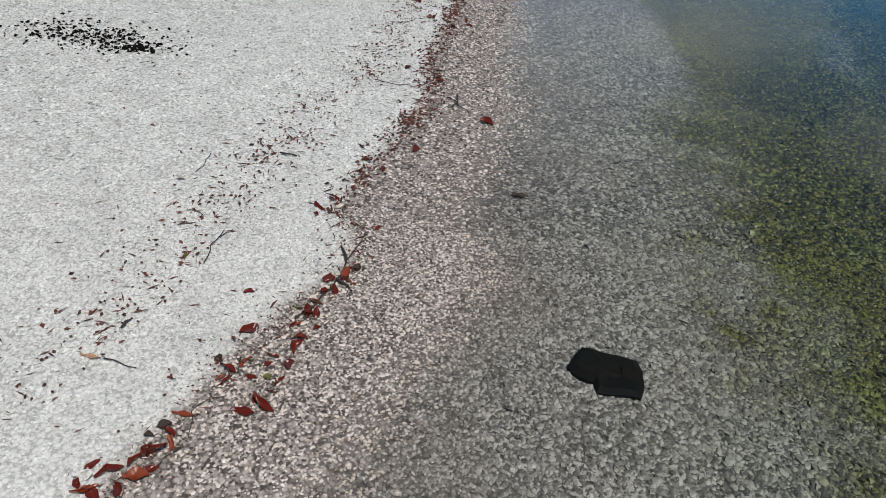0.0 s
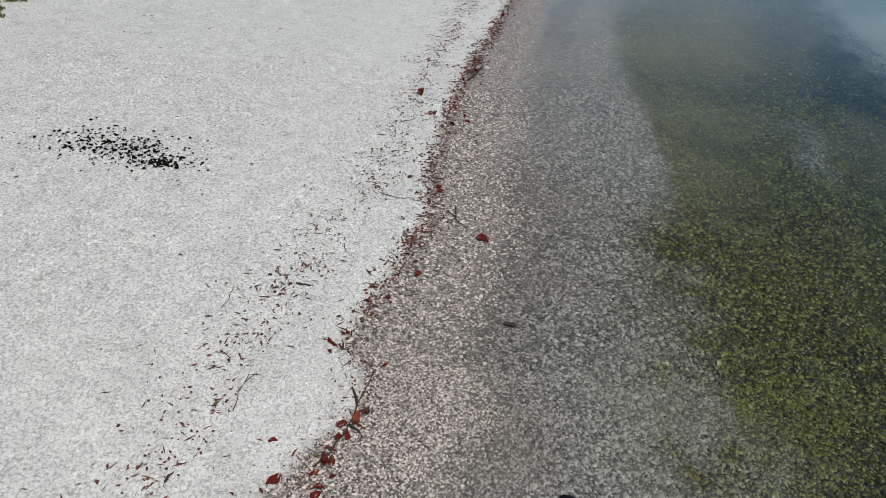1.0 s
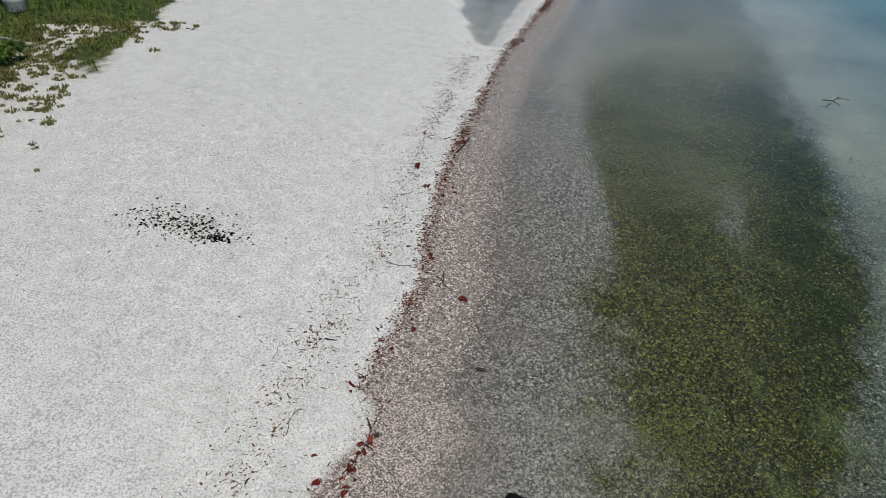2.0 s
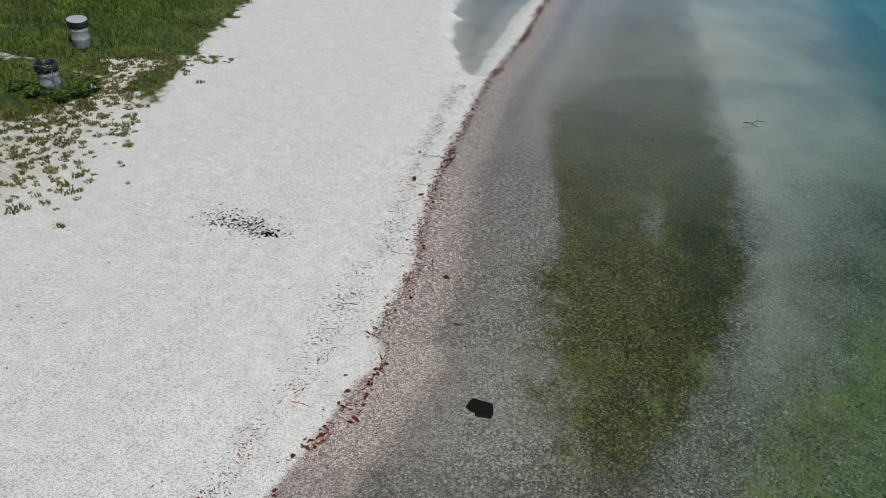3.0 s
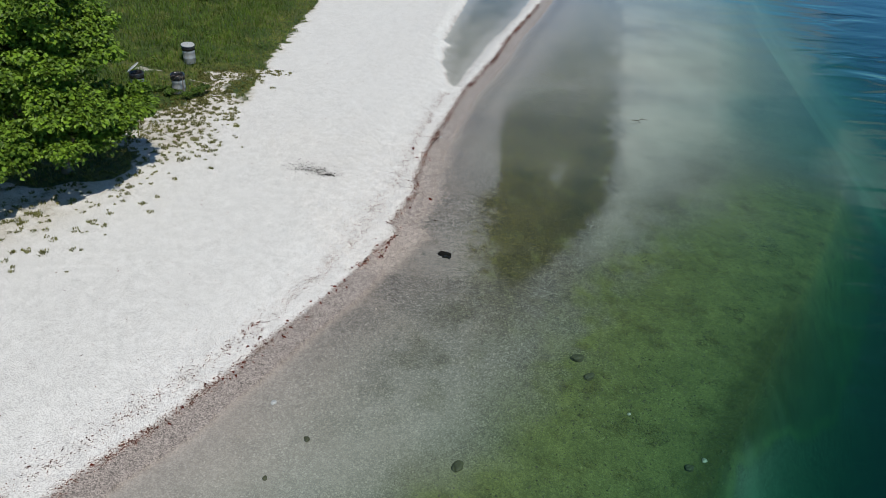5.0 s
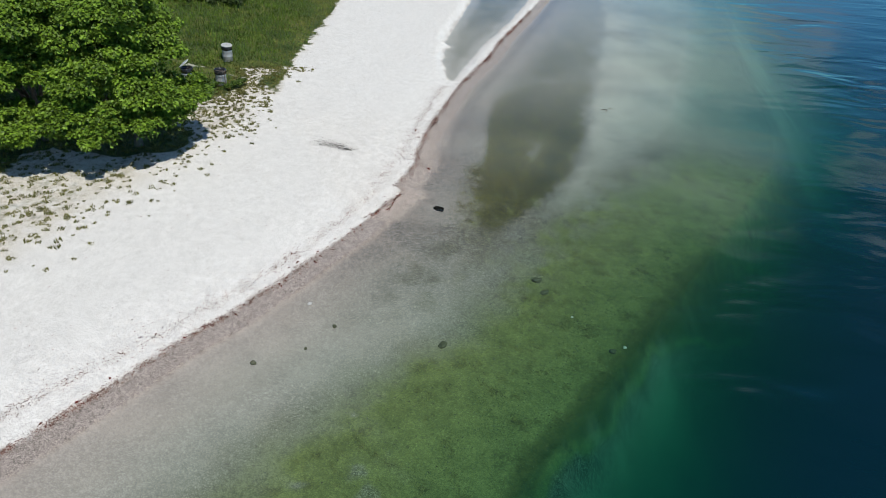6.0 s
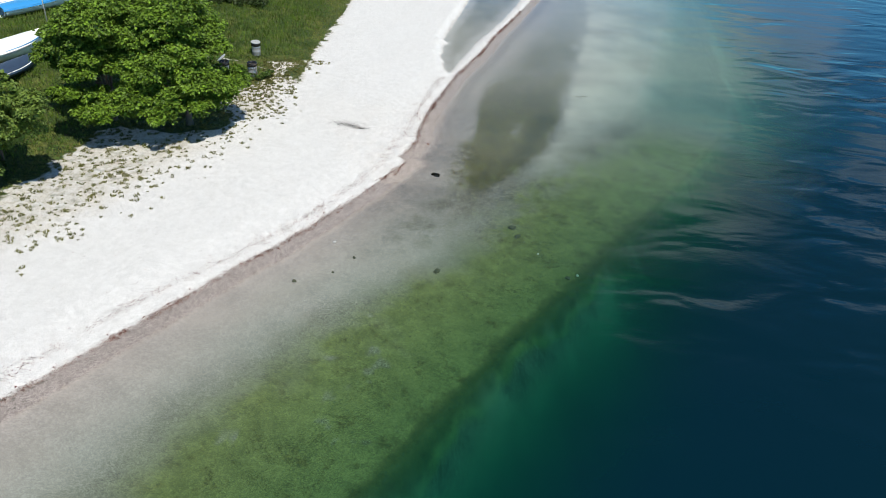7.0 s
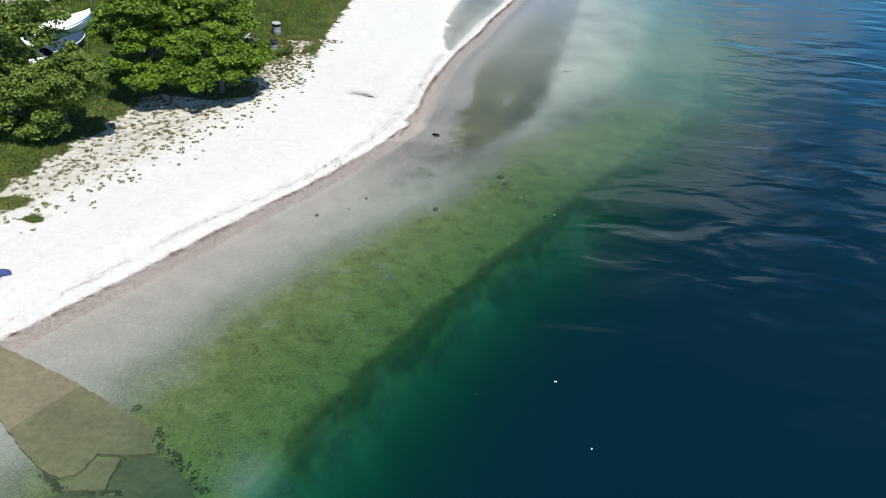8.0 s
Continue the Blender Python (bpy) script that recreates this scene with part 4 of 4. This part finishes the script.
# ---------------------------------------------------------------- fallen leaves and sticks on the drift line
def fallen_leaf(x, y, length, turn, mat, label, curl=0.3, lift=0.012, tip=0.0):
    """A curled oval leaf with a stalk."""
    n_, vs, fs = 9, [], []
    bend = 0.5 * math.sin(3.1 * turn)
    for i in range(n_):
        u = i / (n_ - 1)
        w_ = 0.5 * length * (0.42 + 0.12 * math.sin(turn)) * (math.sin(math.pi * min(1, u * 0.96 + 0.02)) ** 0.75 * (1 + 0.14 * math.sin(9 * u + turn)))
        for s_ in (-1, -0.5, 0, 0.5, 1):
            ragged = 1 + 0.2 * math.sin(7 * i + 3 * s_ + turn) * abs(s_)
            vs.append((w_ * s_ * ragged + bend * length * (u - 0.5) ** 2, length * (u - 0.5), curl * length * ((0.35 + 0.25 * math.sin(turn + s_)) * abs(s_) ** 1.5 * math.sin(math.pi * u) + 0.5 * (u - 0.4) ** 2) + 0.05 * length * math.sin(11 * u + 4 * s_ + turn)))
    for i in range(n_ - 1):
        for k in range(4):
            fs.append((i * 5 + k, i * 5 + k + 1, i * 5 + k + 6, i * 5 + k + 5))
    place = at(x, y)
    z = max(place.z, -0.003) + lift
    ob = thing("fallen_leaf", (x, y, z), label, "leaf", "fallen leaves along the drift line")
    ob.matrix_world = pose(x, y, z, tip, 0, turn)
    part_mesh("blade", mesh_of("blade", vs, fs, mat, False), ob)
    v, f = tube([(0, -length * 0.5, 0.05 * length), (0.01, -length * 0.6, 0.03 * length), (0.02, -length * 0.72, 0.0)], [0.0025, 0.002, 0.0018], 5)
    part_mesh("stalk", mesh_of("stalk", v, f, M_TWIG, False), ob)
    return ob


RED = "curled red-brown fallen leaf on the wet drift line"
LEAVES = [(-1.17, 3.43, 0.13, -35), (-1.14, 3.15, 0.10, -20), (-1.21, 3.09, 0.11, 60), (-0.97, 2.84, 0.155, 55), (-1.06, 2.78, 0.14, 75), (-0.66, 4.09, 0.13, -15), (-0.85, 3.66, 0.12, 10),
          (-0.86, 3.32, 0.10, -30), (-0.88, 3.17, 0.10, 20), (-1.36, 2.72, 0.12, 80), (-1.39, 2.60, 0.09, 60), (-1.43, 2.46, 0.16, -70), (-1.60, 2.33, 0.13, -50), (-1.46, 2.31, 0.12, -80),
          (0.40, 6.90, 0.14, 70), (-0.48, 10.97, 0.16, 20), (-1.52, 2.24, 0.14, 30), (-1.66, 2.2, 0.12, 110), (-1.5, 2.4, 0.1, 160), (-0.82, 3.75, 0.09, 80), (-0.62, 4.15, 0.08, 60), (-0.9, 3.52, 0.09, 130)]
for k, (x, y, ln, turn) in enumerate(LEAVES):
    fallen_leaf(x, y, ln * 1.08, turn, M_RUST if k % 4 == 1 else M_RED, RED, 0.25 + 0.22 * (k % 4), 0.012, -12 + 9 * (k % 4))
for k in range(26):
    x, y = ((-1.62, 2.26), (-1.4, 2.55), (-0.86, 3.6), (-0.68, 4.05), (-1.0, 2.95), (-1.2, 3.1))[k % 6]
    fallen_leaf(x + 0.09 * math.sin(5.1 * k), y + 0.09 * math.cos(7.7 * k), 0.05 + 0.012 * (k % 5), 77 * k, (M_RED, M_TWIG, M_RED, M_RUST)[k % 4], RED, 0.4 + 0.2 * (k % 3), 0.01, -20 + 10 * (k % 5))
for x, y in ((-0.93, 3.68), (-0.98, 3.05), (-1.75, 4.05), (-0.55, 8.2)):
    fallen_leaf(x, y, 0.06, 300 * x, M_TUFT, "yellow-green leaf scrap on the pebbles", 0.5)
fallen_leaf(0.64, 5.42, 0.14, 75, M_TWIG, "dark red leaf floating on the shallow water", 0.15)
fallen_leaf(-1.98, 3.05, 0.12, 80, M_TAN, "pale tan dry leaf on the white pebbles", 0.3)
fallen_leaf(-1.89, 3.35, 0.10, -20, M_TWIG, "dark withered leaf on the white pebbles", 0.5)
rl = random.Random(12)
for k in range(140):
    y = rl.uniform(4.2, 12.5) if k > 110 else rl.uniform(-17, 32) if k > 60 else rl.uniform(-3.5, 4.2)
    x = float(along(WHITE_EDGE, y)) + rl.uniform(-0.25, 0.35)
    fallen_leaf(x, y, rl.uniform(0.05, 0.115), rl.uniform(0, 360), M_RED, RED, rl.uniform(0.3, 1.1), 0.01, rl.uniform(-20, 20))


def stick(points, r0, r1, label, side=()):
    """A crooked stick lying on the ground; side sticks branch off it."""
    start = at(*points[0])
    ob = thing("stick", start, label, "stick", "sticks on the beach")

    def run(name, pts, a_, b_):
        line = []
        for (p, q) in zip(pts, pts[1:]):
            for k in range(3):
                t = k / 3
                x, y = p[0] + (q[0] - p[0]) * t, p[1] + (q[1] - p[1]) * t
                x, y = x + 0.008 * math.sin(31 * y), y + 0.008 * math.sin(37 * x)
                line.append(Vector((x, y, max(float(ground_z(x, y)), -0.02) + 0.014 + a_)) - start)
        line.append(Vector((*pts[-1], max(float(ground_z(*pts[-1])), -0.02) + 0.016)) - start)
        v, f = tube(line, list(np.linspace(a_, b_, len(line))), 6)
        part_mesh(name, mesh_of(name, v, f, M_TWIG, False), ob)
    run("stem", points, r0 * 0.65, r1 * 0.65)
    for pts in side:
        run("twig", pts, r1, r1 * 0.5)
    return ob


stick([(-0.58, 4.62), (-0.67, 4.22), (-0.71, 4.0), (-0.82, 3.72), (-0.92, 3.58)], 0.006, 0.012, "dark wet stick tangled in the drift line", [[(-0.67, 4.22), (-0.74, 4.4)], [(-0.71, 4.0), (-0.6, 3.9)]])
stick([(-1.60, 4.0), (-1.61, 4.2), (-1.58, 4.4)], 0.006, 0.004, "thin crooked stick on the white pebbles", [[(-1.6, 4.3), (-1.52, 4.42)]])
stick([(-2.02, 5.2), (-2.0, 5.35), (-2.0, 5.55)], 0.005, 0.004, "thin stick on the white pebbles")
stick([(-1.9, 3.05), (-1.8, 3.02), (-1.7, 3.0)], 0.006, 0.004, "thin stick on the white pebbles")
stick([(-1.28, 2.58), (-1.32, 2.74), (-1.25, 2.86), (-1.17, 2.88)], 0.004, 0.003, "bent thin twig in the drift line")
stick([(0.0, 7.42), (0.1, 7.3), (0.14, 7.2), (0.22, 7.1)], 0.012, 0.008, "dark forked stick on the wet pebbles", [[(0.1, 7.3), (0.03, 7.15)], [(0.1, 7.3), (0.1, 7.6)]])
stick([(-0.72, 9.8), (-0.6, 9.85), (-0.5, 10.02)], 0.008, 0.005, "thin stick on the white pebbles")
stick([(-0.8, 7.62), (-0.6, 7.55), (-0.4, 7.6)], 0.008, 0.005, "thin stick on the white pebbles")
stick([(0.28, 11.85), (0.42, 12.2), (0.58, 12.7)], 0.035, 0.02, "dark driftwood stick on the drift line")
stick([(-1.45, 5.7), (-1.3, 5.69)], 0.012, 0.01, "short dark stick on the white pebbles")
for k in range(26):
    y = rl.uniform(-16, 30)
    x = float(along(WHITE_EDGE, y)) - rl.uniform(0.0, 1.3)
    t, ln = rl.uniform(0, 6.3), rl.uniform(0.12, 0.3)
    stick([(x, y), (x + ln * 0.5 * math.cos(t), y + ln * 0.5 * math.sin(t)), (x + ln * math.cos(t + 0.3), y + ln * math.sin(t + 0.3))], 0.0045, 0.0025, "thin drift stick on the white pebbles")


# ---------------------------------------------------------------- small loose stuff
rng = np.random.default_rng(77)
CORNERS = np.array([(1, 0, 0), (0, 1, 0), (-1, 0, 0), (0, -1, 0), (0, 0, 1), (0, 0, -1)], float)
DOME = np.array([(1, 0, 0), (0.5, 0.87, 0), (-0.5, 0.87, 0), (-1, 0, 0), (-0.5, -0.87, 0), (0.5, -0.87, 0), (0, 0, 1)], float)
DOME_SIDES = np.array([(0, 1, 6), (1, 2, 6), (2, 3, 6), (3, 4, 6), (4, 5, 6), (5, 0, 6)])
SIDES = np.array([(0, 1, 4), (1, 2, 4), (2, 3, 4), (3, 0, 4), (1, 0, 5), (2, 1, 5), (3, 2, 5), (0, 3, 5)])


def chips(x, y, size, flat=0.5, long=1.0, lift=0.25, floor=None, sunk=False):
    """Angular chips strewn over the ground; sunk ones have no underside."""
    n_ = len(x)
    tips, sides = (DOME, DOME_SIDES) if sunk else (CORNERS, SIDES)
    m_ = len(tips)
    loose = 0.2 if sunk else 0.3
    v = tips[None] * (1 + rng.uniform(-loose, loose, (n_, m_, 3))) + rng.uniform(-0.2, 0.2, (n_, m_, 3))
    v = v * (np.stack([size * long, size * rng.uniform(0.55, 1.0, n_) / np.maximum(long, 1) ** 0.6, size * flat / np.maximum(long, 1) ** 0.5], 1) * 0.5)[:, None]
    t = rng.uniform(0, 2 * np.pi, n_)
    tilt = rng.normal(0, 0.38, n_)
    c, s_ = np.cos(tilt)[:, None], np.sin(tilt)[:, None]
    vy, vz = v[..., 1] * c - v[..., 2] * s_, v[..., 1] * s_ + v[..., 2] * c
    c, s_ = np.cos(t)[:, None], np.sin(t)[:, None]
    vx, vy = v[..., 0] * c - vy * s_, v[..., 0] * s_ + vy * c
    z = ground_z(x, y) if floor is None else np.maximum(ground_z(x, y), floor)
    out = np.stack([vx + x[:, None], vy + y[:, None], vz + (z + size * flat * lift)[:, None]], 2)
    return out.reshape(-1, 3), (np.arange(n_)[:, None, None] * m_ + sides[None]).reshape(-1, 3)


def stuff(name, v, f, mat, label, category, bed=False):
    me_ = mesh_of(name, v, f, mat)
    if bed:
        paint_bed(me_, v[:, :2])
    return tagged(new(name, me_), label, category, kind="stuff")


def strew(count, x0, x1, y0, y1):
    return rng.uniform(x0, x1, count), rng.uniform(y0, y1, count)


def fan(count, y0, y1, fade):
    """Places in a stretch of shore that widens away from the water's edge, thinning out over its last metres."""
    y = y0 + (y1 - y0) * rng.random(count) ** 0.8
    y = y + fade * rng.exponential(0.5, count) * (rng.random(count) < 0.5)
    half = (0.60 * (0.84 * y + 1.7) + 0.2) * (1 + 0.16 * rng.exponential(1.0, count) * (rng.random(count) < 0.5))
    return rng.uniform(-1, 1, count) * half, y


x, y = fan(78000, 1.9, 4.8, 1.5)
sea = smooth(shore(x, y), 0.6, 2.4)
v, f = chips(x, y, rng.uniform(0.011, 0.029, len(x)) * (1 + 0.75 * sea * rng.uniform(0.2, 1.3, len(x))) * np.where(rng.random(len(x)) < 0.04, 1.4, 1.0), sunk=True, lift=0.2)
stuff("near_gravel", v, f, M_PEBBLE, "angular limestone pebbles of the beach and the shallows", "gravel", True)
x, y = fan(66000, 4.8, 11.5, 4.0)
sea = smooth(shore(x, y), 0.6, 2.4)
v, f = chips(x, y, rng.uniform(0.018, 0.045, len(x)) * (1 + 0.4 * sea), sunk=True, lift=0.2)
stuff("far_gravel", v, f, M_PEBBLE, "angular limestone pebbles of the beach and the shallows", "gravel", True)
x, y = strew(74000, -9, 9, -12, 24)
x2, y2 = strew(42000, 1.5, 13, -4, 13)
x, y = np.r_[x, x2], np.r_[y, y2]
keep = (shore(x, y) > 1.5) & (beyond(DROP, x, y) < 0) & (rng.random(len(x)) < smooth(y, -12, -6) * (1 - 0.8 * smooth(y, 14, 24)))
x, y = x[keep], y[keep]
v, f = chips(x, y, rng.uniform(0.03, 0.075, len(x)) * rng.uniform(0.6, 1.0, len(x)), 0.45, sunk=True, lift=0.25)
stuff("bed_stones", v, f, M_PEBBLE, "larger stones strewn over the lake bed", "stones", True)

# pale bits afloat far out, and a dark snag on the bar
def floating_scrap(x, y, size, turn):
    bm = bmesh.new()
    bmesh.ops.create_icosphere(bm, subdivisions=2, radius=1.0)
    for v in bm.verts:
        bend = 0.25 * math.sin(3 * v.co.x + turn)
        v.co = Vector((v.co.x * size, v.co.y * size * (0.55 + 0.15 * math.sin(4 * v.co.x)), v.co.z * size * 0.22 + bend * size * 0.3))
    me_ = bpy.data.meshes.new("floating_scrap")
    bm.to_mesh(me_)
    bm.free()
    me_.materials.append(M_WHITE)
    ob = new("floating_scrap", me_)
    ob.matrix_world = pose(x, y, 0.01, 0, 0, turn)
    return tagged(ob, "small pale scrap floating on the deep water", "debris", "scraps afloat on the lake")


for x, y, size, turn in ((6.44, -17.19, 0.055, 20), (7.33, -20.14, 0.042, 70), (3.7, -18.07, 0.026, 110)):
    floating_scrap(x, y, size, turn)
stick([(9.6, 16.1), (9.85, 16.05), (10.05, 16.25), (10.35, 16.2)], 0.024, 0.012, "dark waterlogged branch afloat over the sandy bar", [[(9.85, 16.05), (9.9, 15.75)], [(10.05, 16.25), (10.2, 16.5)]])

# burnt wood of an old fire
n_ = 420
x, y = rng.normal(-4.0, 0.5, n_), rng.normal(8.1, 0.2, n_)
y = y - 0.22 * (x + 4.0)
x, y = np.r_[x, rng.normal(-3.5, 0.17, 160), rng.normal(-4.5, 0.55, 190)], np.r_[y, rng.normal(7.78, 0.07, 160), rng.normal(8.35, 0.22, 190)]
v, f = chips(x, y, rng.uniform(0.018, 0.062, len(x)) * rng.uniform(0.5, 1.1, len(x)), 0.6, 1.1, 0.5)
stuff("charcoal", v, f, M_CHAR, "scattered black charcoal of an old fire on the pebbles", "charcoal")

# weedy rubble in the cracks of the ramp
t, k = rng.random(420), rng.integers(0, 4, 420)
ends = np.array([(-8.8, -22.45, -8.05, -22.97), (-8.05, -22.97, -6.3, -22.8), (-6.9, -22.8, -6.88, -21.6), (-6.3, -20.6, -4.1, -22.4)])[k]
x = ends[:, 0] + (ends[:, 2] - ends[:, 0]) * t + rng.normal(0, 0.07, 420)
y = ends[:, 1] + (ends[:, 3] - ends[:, 1]) * t + rng.normal(0, 0.06, 420) * (1 + 2 * (k == 3))
v, f = chips(x, y, rng.uniform(0.03, 0.13, 420) * rng.uniform(0.3, 1.2, 420) * (1 + 0.6 * (k == 3)), 0.5, 1.2, 0.0, ramp_top(x, y) - 0.05)
stuff("ramp_rubble", v, f, M_RUBBLE, "dark weedy rubble in the cracks of the ramp", "rubble")

# drift lines of rotting bits
y = rng.uniform(-19, 38, 24000)
x = along(WHITE_EDGE, y) + rng.normal(0.02, 0.09, len(y))
keep = rng.random(len(y)) < 0.35 + 0.65 * smooth(rough(x, y, 0.45, 8.0), -0.1, 0.5)
v1, f1 = chips(x[keep], y[keep], rng.uniform(0.006, 0.022, keep.sum()) * (1 + 1.0 * smooth(-y[keep], -1, 5) + 1.0 * smooth(y[keep], 3.0, 6)), 0.6, rng.choice([1.0, 1.3, 3.5], keep.sum()), 0.7)
y = rng.uniform(-22, 18, 12000)
x = along(DRIFT, y) + 0.12 * smooth(-y, -2, 2) + 0.14 * rough(0 * y, y, 0.9, 4.0) + 0.07 * rough(0 * y, y, 0.25, 1.0) + rng.normal(0, 1, len(y)) * 0.13 + 0.25 * rng.normal(0, 1, len(y)) * (rng.random(len(y)) < 0.3)
keep = rng.random(len(y)) < 0.28 + 0.6 * smooth(rough(x, y, 0.21, 2.0) + 0.4 * rough(x, y, 0.8, 6.0), -0.6, 0.7)
keep &= rng.random(len(y)) < 1 - smooth(-y, -3, 1) * (0.35 + 0.5 * smooth(rough(0 * y, y, 1.2, 15.0), -0.2, 0.4))
v2, f2 = chips(x[keep], y[keep], rng.uniform(0.008, 0.032, keep.sum()) * (1 + 0.5 * smooth(-y[keep], -3, 2) + 0.15 * smooth(y[keep], 2, 4)), 0.6, rng.choice([1.0, 1.4, 3.0], keep.sum()), 0.8)
stuff("drift_debris", np.concatenate([v1, v2]), np.concatenate([f1, f2 + len(v1)]), M_DEBRIS, "dark rotting twigs and leaf scraps along the drift line", "debris")
x, y = strew(1500, -16, 1, -14, 34)
keep = (shore(x, y) < -0.4) & (beyond(GRASS_EDGE, x, y) > 0.3)
v, f = chips(x[keep], y[keep], rng.uniform(0.02, 0.05, keep.sum()), 0.4, 1.6)
stuff("beach_scraps", v, f, M_DEBRIS, "scattered dark scraps on the white pebbles", "debris")


# ---------------------------------------------------------------- grass
def blades(x, y, height, width, lean=0.5):
    n_ = len(x)
    t = rng.uniform(0, 2 * np.pi, n_)
    z = ground_z(x, y)
    dx, dy = np.cos(t), np.sin(t)
    l = height * lean * rng.uniform(0.2, 1.4, n_)
    a_ = np.stack([x - dy * width / 2, y + dx * width / 2, z - 0.02], 1)
    b_ = np.stack([x + dy * width / 2, y - dx * width / 2, z - 0.02], 1)
    m1 = np.stack([x + dx * l * 0.35 + dy * width * 0.4, y + dy * l * 0.35 - dx * width * 0.4, z + height * 0.6], 1)
    m2 = np.stack([x + dx * l * 0.35 - dy * width * 0.4, y + dy * l * 0.35 + dx * width * 0.4, z + height * 0.6], 1)
    c = np.stack([x + dx * l, y + dy * l, z + height], 1)
    i = np.arange(n_)[:, None] * 5
    f_ = np.concatenate([i + [0, 1, 2], i + [0, 2, 3], i + [3, 2, 4]], 0)
    return np.stack([a_, b_, m1, m2, c], 1).reshape(-1, 3), f_


x, y = strew(250000, -42, -7, -14, 46)
turf = -beyond(TURF_EDGE, x, y) + 0.25 * rough(x, y, 0.6, 2.0) + 0.3 * rough(x, y, 0.2, 6.0)
keep = (turf > 0.05) & (rng.random(len(x)) < 0.35 + 0.65 * smooth(rough(x, y, 1.2, 4.0), -0.5, 0.6))
keep |= (bed_masks(x, y)[3] > 0.55) & (rng.random(len(x)) < 0.8)
keep &= ~((np.abs(y - 16.5 + 0.22 * (x + 12)) < 0.3) & (x > -17.5))
x, y = x[keep], y[keep]
inland = -beyond(TURF_EDGE, x, y) + 0.5 * rough(x, y, 0.8, 12.0)
tall = rng.uniform(0.08, 0.34, len(x)) * (0.65 + 0.5 * smooth(-beyond(TURF_EDGE, x, y), 0.2, 3))
wide = rng.uniform(0.012, 0.035, len(x))
dried = rng.random(len(x)) < 0.12 + 0.6 * (1 - smooth(inland, 0.2, 2.2))
v, f = blades(x[~dried], y[~dried], tall[~dried], wide[~dried], 0.7)
stuff("grass", v, f, M_GRASS, "lush green meadow grass behind the beach", "grass")
v, f = blades(x[dried], y[dried], 0.7 * tall[dried], wide[dried], 0.8)
stuff("dry_grass", v, f, M_DRY_GRASS, "short yellowing grass at the edge of the meadow", "grass")

# broad-leaved weeds in the meadow
x, y = strew(90000, -40, -7, -10, 44)
turf = -beyond(TURF_EDGE, x, y) + 0.25 * rough(x, y, 0.6, 2.0) + 0.3 * rough(x, y, 0.2, 6.0)
keep = (turf > 0.2) & (rng.random(len(x)) < smooth(rough(x, y, 0.5, 7.0) + 0.6 * rough(x, y, 1.7, 3.0), -0.5, 0.7))
x, y = x[keep], y[keep]
spin = rng.uniform(0, 2 * np.pi, len(x))
centre = np.stack([x, y, ground_z(x, y) + rng.uniform(0.04, 0.26, len(x))], 1)
heading = np.stack([np.cos(spin), np.sin(spin), rng.uniform(-0.2, 0.5, len(x))], 1)
normal = np.stack([rng.normal(0, 0.35, len(x)), rng.normal(0, 0.35, len(x)), np.ones(len(x))], 1)
ln = rng.uniform(0.06, 0.14, len(x))
v, f = leaves(centre, heading, normal, ln, ln * rng.uniform(0.4, 0.75, len(x)))
stuff("meadow_weeds", v, f, M_WEED, "broad-leaved green weeds among the meadow grass", "weeds")

# low tufts between the pebbles
x, y = strew(30000, -22, -7, -18, 19)
g = -beyond(GRASS_EDGE, x, y) + 0.4 * rough(x, y, 0.5, 1.0)
t = -beyond(TURF_EDGE, x, y)
keep = (g > -1.2) & (t < 0.6) & (rng.random(len(x)) < 0.015 + 0.07 * smooth(g, -0.3, 0.3) + 0.2 * smooth(g, 0, 2.7) * smooth(rough(x, y, 0.3, 3.0), -0.3, 0.5) + 0.2 * smooth(y, 7, 9) * smooth(g, -0.1, 0.6) * smooth(rough(x, y, 0.5, 3.0), -0.9, 0.2) + 0.35 * smooth(t, -1.9, -0.4) * smooth(y, 9, 12))
x, y = x[keep], y[keep]
spot = rng.uniform(0.06, 0.18, len(x)) * rng.uniform(0.6, 1.0, len(x))
x, y, spot = np.repeat(x, 26), np.repeat(y, 26), np.repeat(spot, 26)
t, d = rng.uniform(0, 2 * np.pi, len(x)), np.sqrt(rng.random(len(x))) * spot * 0.95
x, y = x + np.cos(t) * d, y + np.sin(t) * d
v, f = blades(x, y, spot * rng.uniform(0.3, 0.75, len(x)), 0.012 + 0.16 * spot, 0.9)
stuff("grass_tufts", v, f, M_TUFT, "low olive tufts of weeds between the pebbles", "weeds")
